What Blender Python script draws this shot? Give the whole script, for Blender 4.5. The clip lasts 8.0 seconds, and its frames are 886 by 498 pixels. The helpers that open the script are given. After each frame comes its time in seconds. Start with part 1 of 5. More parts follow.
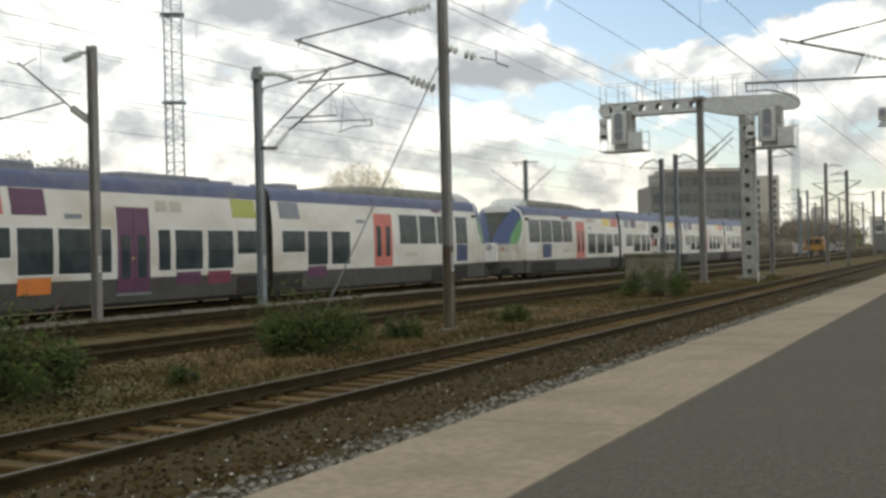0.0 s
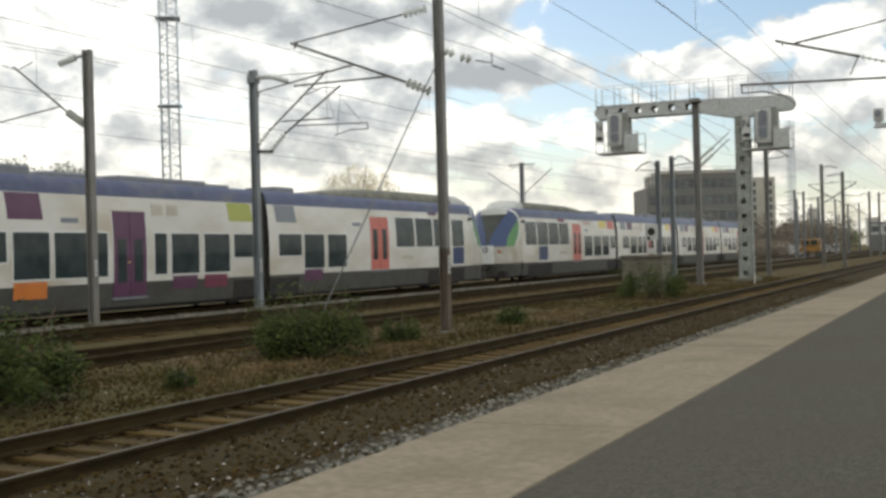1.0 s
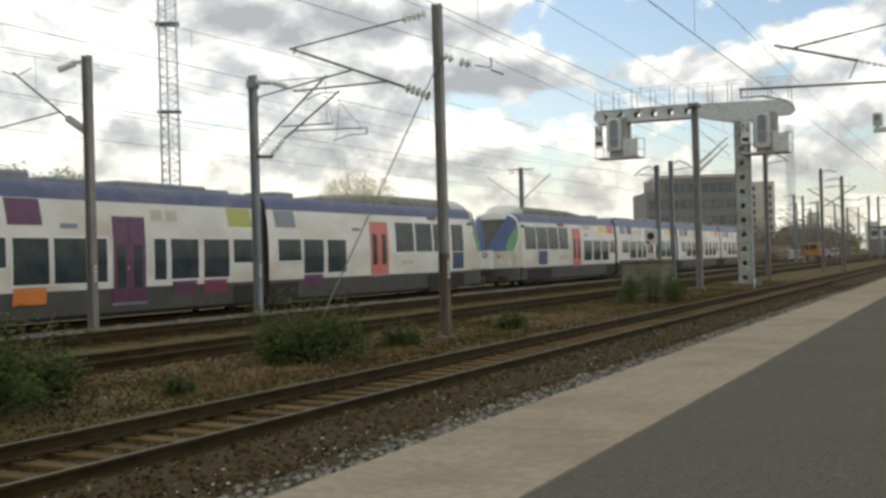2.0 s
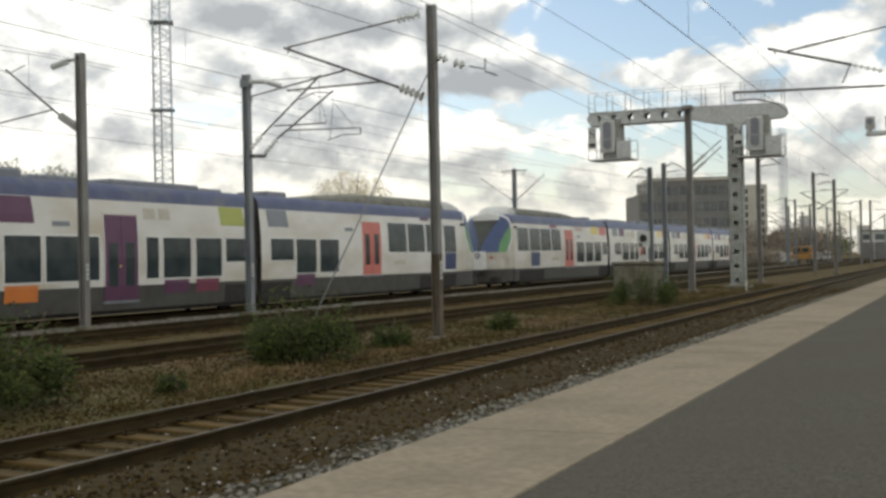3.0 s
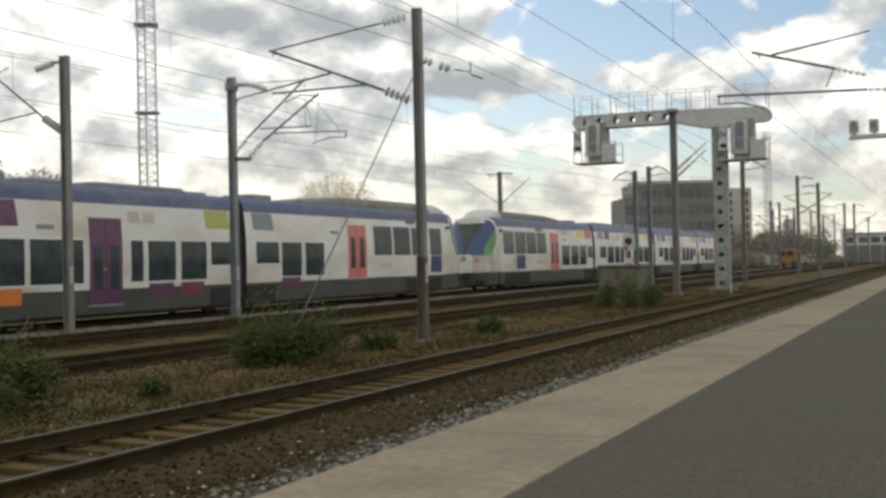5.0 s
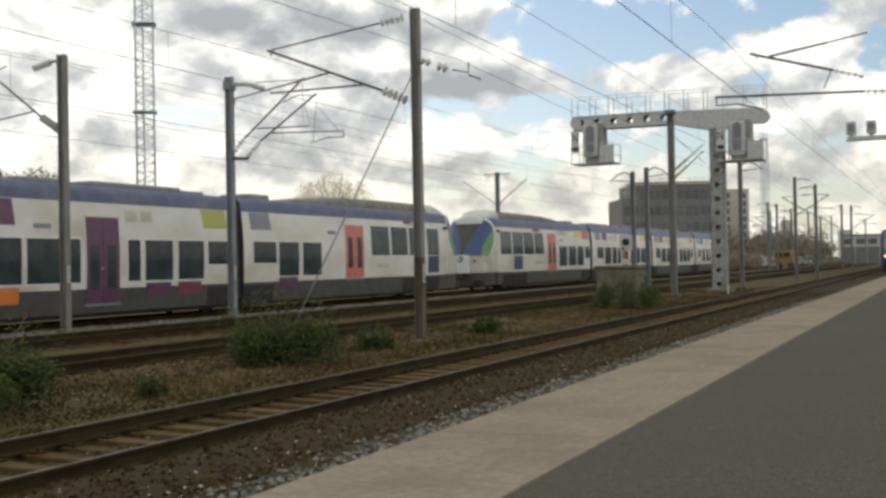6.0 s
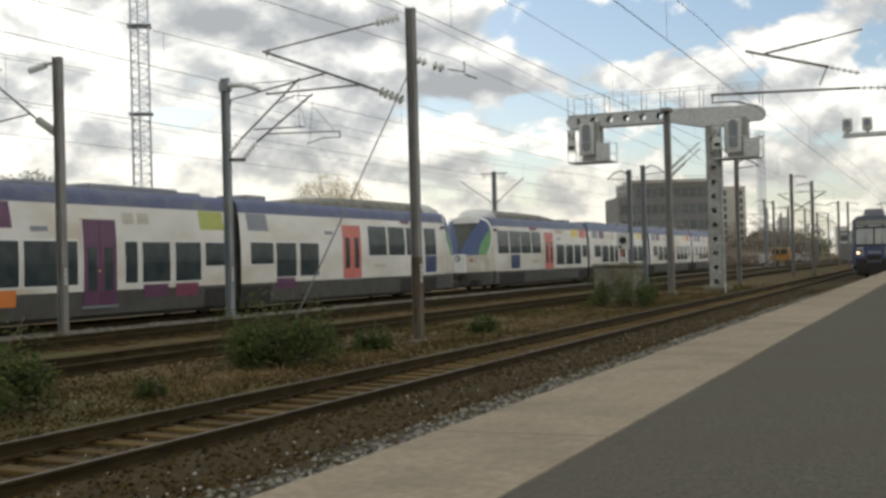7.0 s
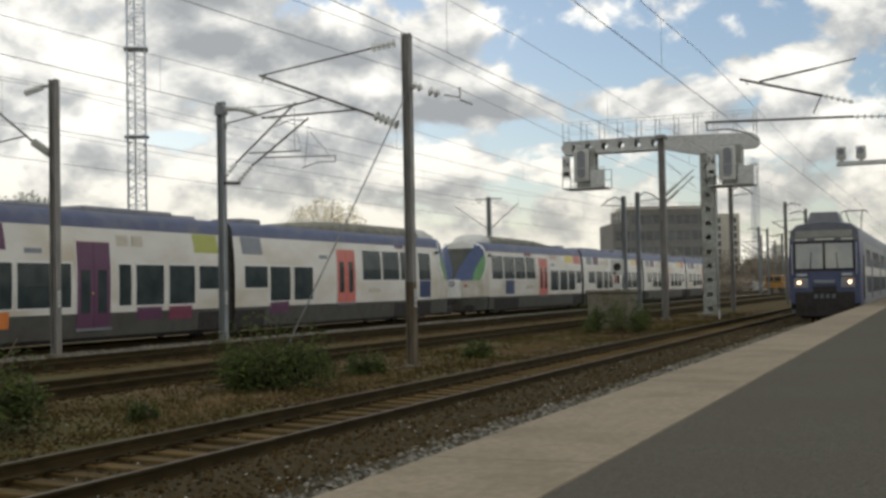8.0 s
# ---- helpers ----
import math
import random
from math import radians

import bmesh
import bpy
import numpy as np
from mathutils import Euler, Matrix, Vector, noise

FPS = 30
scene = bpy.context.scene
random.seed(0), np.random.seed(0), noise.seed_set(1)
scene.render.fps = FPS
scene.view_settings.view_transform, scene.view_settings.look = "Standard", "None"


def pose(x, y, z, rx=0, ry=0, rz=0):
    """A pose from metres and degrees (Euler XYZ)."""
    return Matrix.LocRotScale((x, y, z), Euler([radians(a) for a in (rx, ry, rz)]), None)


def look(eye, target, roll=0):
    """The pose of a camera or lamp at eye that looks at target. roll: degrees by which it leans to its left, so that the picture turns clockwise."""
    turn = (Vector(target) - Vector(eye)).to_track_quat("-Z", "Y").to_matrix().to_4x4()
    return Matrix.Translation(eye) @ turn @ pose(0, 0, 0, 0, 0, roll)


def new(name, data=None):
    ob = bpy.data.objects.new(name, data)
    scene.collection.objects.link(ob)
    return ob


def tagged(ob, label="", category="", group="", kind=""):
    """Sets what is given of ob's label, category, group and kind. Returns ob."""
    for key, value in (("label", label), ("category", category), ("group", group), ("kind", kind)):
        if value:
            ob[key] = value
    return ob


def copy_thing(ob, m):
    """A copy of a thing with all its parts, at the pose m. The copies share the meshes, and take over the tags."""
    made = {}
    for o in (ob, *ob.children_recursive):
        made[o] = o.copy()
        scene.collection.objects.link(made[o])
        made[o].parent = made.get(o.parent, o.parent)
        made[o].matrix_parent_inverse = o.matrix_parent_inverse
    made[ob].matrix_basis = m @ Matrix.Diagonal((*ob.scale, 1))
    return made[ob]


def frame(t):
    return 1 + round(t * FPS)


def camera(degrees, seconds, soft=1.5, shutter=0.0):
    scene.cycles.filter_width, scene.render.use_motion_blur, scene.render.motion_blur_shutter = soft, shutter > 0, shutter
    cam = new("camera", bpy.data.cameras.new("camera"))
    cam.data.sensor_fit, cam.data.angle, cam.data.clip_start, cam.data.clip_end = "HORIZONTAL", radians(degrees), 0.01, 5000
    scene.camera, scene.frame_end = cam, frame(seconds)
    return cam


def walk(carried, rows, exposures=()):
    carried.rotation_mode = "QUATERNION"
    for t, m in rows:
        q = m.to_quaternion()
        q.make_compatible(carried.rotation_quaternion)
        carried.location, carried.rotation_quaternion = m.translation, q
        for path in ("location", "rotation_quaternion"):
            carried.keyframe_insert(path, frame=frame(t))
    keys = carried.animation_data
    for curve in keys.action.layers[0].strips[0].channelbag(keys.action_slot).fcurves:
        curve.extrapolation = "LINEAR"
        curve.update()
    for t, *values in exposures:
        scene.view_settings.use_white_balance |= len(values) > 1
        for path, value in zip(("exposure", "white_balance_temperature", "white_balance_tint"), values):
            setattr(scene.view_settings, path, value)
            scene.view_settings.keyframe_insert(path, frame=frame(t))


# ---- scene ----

# ---------------------------------------------------------------- camera
cam = camera(40.95, 8.0, soft=3.05)
EYE = (0.0, 0.0, 1.14)
PATH = [
    (0.0, 90.178, 1.350, -65.517),
    (0.5, 90.268, 1.303, -65.539),
    (1.0, 90.306, 1.574, -65.681),
    (1.5, 90.508, 1.791, -65.593),
    (3.0, 90.562, 1.268, -66.061),
    (3.5, 90.443, 1.417, -66.237),
    (4.0, 90.494, 1.667, -66.200),
    (4.5, 90.640, 1.528, -66.525),
    (6.0, 90.708, 1.111, -66.887),
    (6.5, 90.722, 1.310, -66.850),
    (7.0, 90.685, 1.546, -67.016),
    (7.5, 91.125, 1.281, -67.213),
    (8.0, 91.887, 1.123, -67.297),
]
walk(cam, [(t, pose(*EYE, rx, ry, rz)) for t, rx, ry, rz in PATH],
     exposures=[(0.0, 0.30, 6400, 8), (1.5, 0.25, 6400, 8), (4.0, 0.16, 6430, 8.5), (6.5, 0.14, 6450, 9), (7.5, 0.09, 6430, 9), (8.0, -0.05, 6450, 9)])

# ---------------------------------------------------------------- world and sun
SUN_ELEVATION, SUN_AZIMUTH = 34.0, 62.0      # azimuth in degrees from +x towards +y
world = bpy.data.worlds.new("world")
scene.world = world
world.use_nodes = True


CLOUDS = [
    (14.5, 10.9, 5.0, 1.5, -0.20, 0.0), (20.0, 7.4, 3.0, 1.0, -0.10, 0.0), (36.5, 7.3, 2.6, 0.5, -0.16, 0.0), (43.0, 9.9, 1.0, 1.0, -0.18, 0.0), (18.0, 4.6, 2.4, 0.7, -0.12, 0.0),
    (6.0, 9.9, 3.0, 1.2, 0.24, -0.20), (6.0, 7.6, 3.4, 0.8, 0.12, 0.10), (13.0, 8.7, 2.4, 0.55, 0.20, -0.06), (27.5, 11.3, 5.5, 1.2, 0.30, 0.36), (22.5, 8.6, 4.0, 1.0, 0.22, 0.26),
    (25.6, 9.6, 1.3, 0.5, 0.10, -0.40), (40.0, 9.2, 4.5, 3.0, 0.20, -0.26), (37.0, 8.2, 3.0, 0.4, 0.12, 0.28), (28.0, 5.4, 5.0, 1.5, 0.14, -0.10), (6.0, 6.6, 4.0, 0.8, 0.15, -0.22), (7.0, 4.0, 5.0, 1.0, 0.12, 0.24), (33.0, 4.0, 6.0, 1.0, 0.12, 0.04),
]


def build_sky():
    nt = world.node_tree
    nt.nodes.clear()
    N, L = nt.nodes.new, nt.links.new
    out, bg = N("ShaderNodeOutputWorld"), N("ShaderNodeBackground")
    sky = N("ShaderNodeTexSky")
    sky.sky_type, sky.sun_disc = "NISHITA", False
    sky.sun_elevation, sky.sun_rotation = radians(SUN_ELEVATION), radians(90 - SUN_AZIMUTH)
    sky.air_density, sky.dust_density = 1.0, 1.0
    gain = N("ShaderNodeVectorMath")
    gain.operation = "SCALE"
    gain.inputs["Scale"].default_value = 0.105
    L(sky.outputs[0], gain.inputs[0])
    tc, sep = N("ShaderNodeTexCoord"), N("ShaderNodeSeparateXYZ")
    L(tc.outputs["Generated"], sep.inputs[0])
    zp = N("ShaderNodeMath"); zp.operation = "MAXIMUM"; zp.inputs[1].default_value = 0.0
    L(sep.outputs["Z"], zp.inputs[0])

    def op(kind, a, b, c=None):
        n = N("ShaderNodeMath"); n.operation = kind
        for i, v in enumerate((a, b, c)):
            if v is None:
                continue
            if isinstance(v, (int, float)):
                n.inputs[i].default_value = v
            else:
                L(v, n.inputs[i])
        return n.outputs[0]

    def deck(rise):
        """Point of the cloud deck seen in a direction, looked up a little higher by rise."""
        za = op("ADD", zp.outputs[0], 0.55 + rise)
        c = N("ShaderNodeCombineXYZ")
        L(op("DIVIDE", sep.outputs["X"], za), c.inputs[0]); L(op("DIVIDE", sep.outputs["Y"], za), c.inputs[1])
        return c.outputs[0]

    here, above = deck(0.0), deck(0.022)

    def fbm(where, scale, detail, offset, rough=0.55, distortion=0.0):
        m = N("ShaderNodeMapping")
        m.inputs["Location"].default_value = offset
        L(where, m.inputs[0])
        n = N("ShaderNodeTexNoise")
        n.inputs["Scale"].default_value, n.inputs["Detail"].default_value = scale, detail
        n.inputs["Roughness"].default_value, n.inputs["Distortion"].default_value = rough, distortion
        L(m.outputs[0], n.inputs["Vector"])
        return n.outputs[0]

    def ramp(src, stops, smooth="EASE"):
        r = N("ShaderNodeValToRGB")
        r.color_ramp.interpolation = smooth
        while len(r.color_ramp.elements) < len(stops):
            r.color_ramp.elements.new(0.5)
        for e, (p, c) in zip(r.color_ramp.elements, stops):
            e.position, e.color = p, (*c, 1)
        L(src, r.inputs[0])
        return r.outputs[0]

    # the day's clouds and gaps: bearing, height, half widths (degrees), cover, greyness
    azim = op("ARCTAN2", sep.outputs["Y"], sep.outputs["X"])
    elev = op("ARCSINE", sep.outputs["Z"], 0.0)
    cover_sum, grey_sum = 0.0, 0.0
    for az, el, wa, we, cov, gry in CLOUDS:
        u = op("MULTIPLY", op("SUBTRACT", azim, radians(az)), 1 / radians(wa))
        v = op("MULTIPLY", op("SUBTRACT", elev, radians(el)), 1 / radians(we))
        g = op("POWER", math.e, op("MULTIPLY", op("MULTIPLY_ADD", u, u, op("MULTIPLY", v, v)), -1.0))
        cover_sum = op("MULTIPLY_ADD", g, cov, cover_sum)
        grey_sum = op("MULTIPLY_ADD", g, gry, grey_sum)
    # thinner cover towards the far end of the line, thicker over the yard
    bias = N("ShaderNodeVectorMath"); bias.operation = "DOT_PRODUCT"
    bias.inputs[1].default_value = (-0.62, 0.0, -0.30)
    L(tc.outputs["Generated"], bias.inputs[0])
    puff = fbm(here, 7.5, 12, (4.3, 1.1, 0), 0.56, 0.2)
    puff_up = fbm(above, 7.5, 12, (4.3, 1.1, 0), 0.56, 0.2)
    dens = op("ADD", op("ADD", puff, bias.outputs["Value"]), op("ADD", cover_sum, 0.655))
    cover = ramp(dens, [(0.46, (0, 0, 0)), (0.555, (1, 1, 1))])
    # tops stand in the light, bases are grey
    relief = op("MULTIPLY", op("SUBTRACT", puff_up, puff), 2.2)
    body = op("MULTIPLY", op("SUBTRACT", fbm(here, 5.0, 9, (1.3, 6.2, 4.0), 0.6, 0.2), 0.5), 1.1)
    grey = op("ADD", op("ADD", relief, body), op("MULTIPLY_ADD", zp.outputs[0], 0.30, op("ADD", grey_sum, 0.44)))
    shade = ramp(grey, [(0.22, (1.32, 1.29, 1.20)), (0.42, (1.02, 1.0, 0.945)), (0.60, (0.70, 0.71, 0.70)), (0.86, (0.47, 0.485, 0.50))], "LINEAR")
    mix = N("ShaderNodeMix"); mix.data_type = "RGBA"
    # cloud brightens towards the zenith, and away from the sun, where it is lit from the front
    lift = op("MULTIPLY_ADD", zp.outputs[0], 0.50, 0.80)
    front = op("MAXIMUM", op("MULTIPLY", sep.outputs["Y"], -1.0), 0.0)
    lit = N("ShaderNodeVectorMath"); lit.operation = "SCALE"
    # low cloud is seen through more air and turns cream
    warm = N("ShaderNodeMix"); warm.data_type, warm.blend_type = "RGBA", "MULTIPLY"
    warm.inputs[7].default_value = (1.0, 0.955, 0.85, 1)
    L(ramp(sep.outputs["Z"], [(0.02, (1, 1, 1)), (0.13, (0, 0, 0))]), warm.inputs[0]); L(shade, warm.inputs[6])
    L(warm.outputs[2], lit.inputs[0]); L(op("MULTIPLY_ADD", front, 0.35, lift), lit.inputs["Scale"])
    L(cover, mix.inputs[0]); L(gain.outputs[0], mix.inputs[6]); L(lit.outputs[0], mix.inputs[7])
    # bright warm haze low over the horizon
    hz = ramp(sep.outputs["Z"], [(0.0, (1, 1, 1)), (0.13, (0, 0, 0))])
    mix2 = N("ShaderNodeMix"); mix2.data_type = "RGBA"
    mix2.inputs[7].default_value = (0.80, 0.78, 0.74, 1)
    L(op("MULTIPLY", hz, 0.34), mix2.inputs[0]); L(mix.outputs[2], mix2.inputs[6])
    L(mix2.outputs[2], bg.inputs[0])
    bg.inputs[1].default_value = 1.0
    L(bg.outputs[0], out.inputs[0])


build_sky()
sun = new("sun", bpy.data.lights.new("sun", "SUN"))
sun.data.energy, sun.data.angle, sun.data.color = 0.6, radians(24), (1.0, 0.94, 0.85)
_e, _a = radians(SUN_ELEVATION), radians(SUN_AZIMUTH)
sun.matrix_world = look((math.cos(_e) * math.cos(_a) * 100, math.cos(_e) * math.sin(_a) * 100, math.sin(_e) * 100), (0, 0, 0))


# ---------------------------------------------------------------- materials
def mat(name, a, b=None, rough=0.8, metal=0.0, scale=3.0, bump=0.0, fine=40.0, spread=(0.35, 0.65), stain=None, stain_scale=0.6,
        stain_at=(0.55, 0.7), island=0.0, rand=0.0, spec=0.5, stretch=(1, 1, 1), graze_sheen=0.0):
    """Two-scale procedural surface: a mixes to b by noise, a broad stain over it, fine bump."""
    m = bpy.data.materials.new(name)
    m.use_nodes = True
    nt = m.node_tree
    N, L = nt.nodes.new, nt.links.new
    p = nt.nodes["Principled BSDF"]
    p.inputs["Roughness"].default_value, p.inputs["Metallic"].default_value = rough, metal
    p.inputs["Specular IOR Level"].default_value = spec
    # tinted sheen brightens surfaces seen at a shallow angle, in place of distance haze
    if graze_sheen:
        p.inputs["Sheen Weight"].default_value, p.inputs["Sheen Roughness"].default_value = graze_sheen, 0.45
        p.inputs["Sheen Tint"].default_value = (0.80, 0.71, 0.50, 1)
    tc = N("ShaderNodeTexCoord")
    mp = N("ShaderNodeMapping")
    mp.inputs["Scale"].default_value = stretch
    L(tc.outputs["Object"], mp.inputs[0])

    def noise_tex(s, d=5):
        n = N("ShaderNodeTexNoise")
        n.inputs["Scale"].default_value, n.inputs["Detail"].default_value = s, d
        L(mp.outputs[0], n.inputs["Vector"])
        return n.outputs[0]

    def step(src, lo, hi):
        r = N("ShaderNodeMapRange")
        r.inputs["From Min"].default_value, r.inputs["From Max"].default_value = lo, hi
        L(src, r.inputs["Value"])
        return r.outputs[0]

    def mixed(f, c1, c2):
        x = N("ShaderNodeMix")
        x.data_type = "RGBA"
        L(f, x.inputs[0])
        for i, c in ((6, c1), (7, c2)):
            if isinstance(c, tuple):
                x.inputs[i].default_value = (*c, 1)
            else:
                L(c, x.inputs[i])
        return x.outputs[2]

    col = a
    if b:
        col = mixed(step(noise_tex(scale), *spread), a, b)
    if stain:
        col = mixed(step(noise_tex(stain_scale, 6), *stain_at), col, stain)
    if island or rand:
        hs = N("ShaderNodeHueSaturation")
        src = N("ShaderNodeNewGeometry").outputs["Random Per Island"] if island else N("ShaderNodeObjectInfo").outputs["Random"]
        k = island or rand
        r = N("ShaderNodeMapRange")
        r.inputs["To Min"].default_value, r.inputs["To Max"].default_value = 1 - k, 1 + k
        L(src, r.inputs["Value"])
        L(r.outputs[0], hs.inputs["Value"])
        if isinstance(col, tuple):
            hs.inputs["Color"].default_value = (*col, 1)
        else:
            L(col, hs.inputs["Color"])
        col = hs.outputs[0]
    if isinstance(col, tuple):
        p.inputs["Base Color"].default_value = (*col, 1)
    else:
        L(col, p.inputs["Base Color"])
    if bump:
        bp = N("ShaderNodeBump")
        bp.inputs["Strength"].default_value, bp.inputs["Distance"].default_value = bump, 0.02
        L(noise_tex(fine, 4), bp.inputs["Height"])
        L(bp.outputs[0], p.inputs["Normal"])
    return m


def glow(name, color, strength):
    m = bpy.data.materials.new(name)
    m.use_nodes = True
    p = m.node_tree.nodes["Principled BSDF"]
    p.inputs["Base Color"].default_value = (*color, 1)
    p.inputs["Emission Color"].default_value = (*color, 1)
    p.inputs["Emission Strength"].default_value = strength
    return m


M_GROUND = mat("soil", (0.036, 0.022, 0.006), (0.070, 0.042, 0.011), 0.95, scale=2.2, bump=0.9, fine=14, stain=(0.050, 0.043, 0.010), stain_scale=0.28, stain_at=(0.50, 0.62), spec=0.08, graze_sheen=0.08)
M_BALLAST = mat("rusty_ballast", (0.020, 0.014, 0.004), (0.040, 0.028, 0.008), 0.95, scale=11, bump=1.0, fine=26, stain=(0.050, 0.032, 0.016), stain_scale=1.1, stain_at=(0.6, 0.75), spec=0.08, graze_sheen=0.05)
M_BALLAST_CLEAN = mat("pale_ballast", (0.13, 0.115, 0.088), (0.24, 0.215, 0.17), 0.95, scale=12, bump=1.0, fine=26, spec=0.08)
M_STONE = mat("brown_stone", (0.034, 0.022, 0.007), (0.060, 0.039, 0.013), 0.95, scale=9, island=0.7, spec=0.08, graze_sheen=0.04)
M_STONE_GREY = mat("grey_stone", (0.11, 0.104, 0.085), (0.20, 0.19, 0.158), 0.95, scale=9, island=0.55, spec=0.08)
M_STONE_WHITE = mat("white_litter", (0.38, 0.36, 0.33), None, 0.8, island=0.3)
M_RAIL = mat("rusty_rail", (0.024, 0.017, 0.007), (0.043, 0.030, 0.012), 0.8, scale=7, bump=0.3, fine=60, stretch=(0.3, 1, 1), spec=0.08, graze_sheen=0.04)
M_RAILTOP = mat("worn_rail_head", (0.062, 0.053, 0.038), (0.10, 0.087, 0.066), 0.6, 0.2, scale=4, stretch=(0.1, 1, 1))
M_SLEEPER = mat("weathered_sleeper", (0.052, 0.034, 0.011), (0.108, 0.072, 0.027), 0.9, scale=6, bump=0.5, fine=30, rand=0.3, stretch=(1, 0.2, 1), spec=0.08, graze_sheen=0.04)
M_ASPHALT = mat("asphalt", (0.057, 0.0535, 0.042), (0.109, 0.1025, 0.081), 0.95, scale=55, bump=0.35, fine=160, stain=(0.078, 0.069, 0.054), stain_scale=0.5, stain_at=(0.40, 0.8), spec=0.08)
M_CONCRETE = mat("edge_concrete", (0.205, 0.170, 0.122), (0.262, 0.220, 0.160), 0.92, scale=18, bump=0.3, fine=120, stain=(0.135, 0.115, 0.080), stain_scale=1.1, stain_at=(0.45, 0.95), rand=0.06, spec=0.08)
M_WHITE = mat("train_white", (0.58, 0.565, 0.515), (0.65, 0.635, 0.59), 0.38, scale=1.2, stain=(0.42, 0.36, 0.25), stain_scale=0.9, stain_at=(0.44, 0.80), stretch=(0.4, 1, 1))
M_FRAME = mat("pale_window_rim", (0.62, 0.62, 0.59), (0.70, 0.70, 0.67), 0.4, scale=6)
M_NOSEWHITE = mat("soiled_nose_white", (0.46, 0.435, 0.37), (0.56, 0.54, 0.48), 0.45, scale=1.5, stain=(0.36, 0.31, 0.22), stain_scale=1.3, stain_at=(0.45, 0.8))
M_TAIL = mat("red_tail_lens", (0.38, 0.10, 0.06), None, 0.3)
M_BLUE = mat("train_roof_blue", (0.056, 0.068, 0.135), (0.078, 0.09, 0.16), 0.45, scale=2, stain=(0.13, 0.135, 0.15), stain_scale=1.2, stain_at=(0.5, 0.8))
M_SKIRT = mat("train_skirt_grey", (0.048, 0.048, 0.043), (0.068, 0.066, 0.058), 0.6, scale=2, stain=(0.05, 0.042, 0.034), stain_scale=1.5)
M_UNDER = mat("underframe_black", (0.016, 0.015, 0.014), (0.03, 0.026, 0.022), 0.85, scale=6)
M_GLASS = mat("dark_glazing", (0.028, 0.040, 0.042), (0.052, 0.066, 0.066), 0.13, spec=0.16, scale=1.4)
M_CGREY = mat("commuter_grey", (0.16, 0.17, 0.19), (0.2, 0.21, 0.23), 0.6, scale=3)
M_SCREEN = mat("railcar_windscreen", (0.045, 0.048, 0.042), (0.075, 0.078, 0.068), 0.25, spec=0.2, scale=0.8)
M_ROOFGEAR = mat("olive_roof_gear", (0.13, 0.13, 0.10), (0.20, 0.195, 0.155), 0.8, scale=3, stain=(0.09, 0.085, 0.07), stain_scale=1.4)
M_PALEROOF = mat("pale_cab_roof", (0.42, 0.42, 0.39), (0.50, 0.50, 0.47), 0.6, scale=2, stain=(0.30, 0.29, 0.25), stain_scale=1.5)
M_PURPLE = mat("purple_paint", (0.088, 0.030, 0.070), (0.105, 0.038, 0.085), 0.45, scale=2)
M_MAGENTA = mat("magenta_paint", (0.15, 0.03, 0.06), (0.18, 0.04, 0.075), 0.45, scale=2)
M_RED = mat("coral_paint", (0.46, 0.125, 0.095), (0.52, 0.15, 0.12), 0.45, scale=2)
M_ORANGE = mat("orange_paint", (0.60, 0.19, 0.035), (0.54, 0.165, 0.035), 0.45, scale=2)
M_GREENP = mat("lime_paint", (0.33, 0.36, 0.07), (0.37, 0.39, 0.09), 0.45, scale=2)
M_GREYBLUE = mat("slate_paint", (0.17, 0.185, 0.21), (0.20, 0.215, 0.24), 0.45, scale=2)
M_BEIGE = mat("beige_louvre", (0.46, 0.42, 0.34), (0.5, 0.46, 0.38), 0.6, scale=8)
M_CORALPALE = mat("faded_coral_paint", (0.46, 0.33, 0.30), None, 0.5)
M_YELLOWP = mat("yellow_paint", (0.62, 0.50, 0.12), None, 0.45)
M_NOSEBLUE = mat("nose_blue", (0.030, 0.052, 0.130), (0.042, 0.066, 0.155), 0.35, scale=2)
M_NOSEGREEN = mat("nose_green", (0.085, 0.22, 0.08), (0.11, 0.26, 0.10), 0.4, scale=2)
M_DARKBLUE = mat("cab_door_blue", (0.022, 0.042, 0.12), None, 0.4)
M_RUBBER = mat("gangway_rubber", (0.022, 0.020, 0.018), (0.05, 0.045, 0.035), 0.85, scale=5)
M_STEEL = mat("galvanised_steel", (0.40, 0.41, 0.40), (0.51, 0.52, 0.50), 0.55, 0.0, scale=7, stain=(0.36, 0.34, 0.30), stain_scale=2.0, stain_at=(0.55, 0.8))
M_COLUMN = mat("dull_galvanised_column", (0.22, 0.23, 0.21), (0.32, 0.33, 0.30), 0.65, 0.0, scale=6, stain=(0.17, 0.16, 0.12), stain_scale=1.2, stain_at=(0.5, 0.8))
M_MAST = mat("grey_mast_paint", (0.15, 0.145, 0.133), (0.225, 0.218, 0.20), 0.65, 0.0, scale=5, stain=(0.14, 0.11, 0.08), stain_scale=1.6, stain_at=(0.5, 0.8), stretch=(1, 1, 0.25))
M_MASTB = mat("blue_grey_mast", (0.155, 0.172, 0.18), (0.215, 0.232, 0.238), 0.6, 0.0, scale=4, stretch=(1, 1, 0.25))
M_MASTBASE = mat("rusty_mast_foot", (0.105, 0.085, 0.062), (0.155, 0.13, 0.10), 0.85, scale=5, stretch=(1, 1, 0.25), spec=0.08)
M_WIRE = mat("wire", (0.17, 0.17, 0.175), None, 0.6, 0.0)
M_TUBE = mat("bracket_tube", (0.11, 0.105, 0.10), (0.17, 0.16, 0.15), 0.6, 0.4, scale=10)
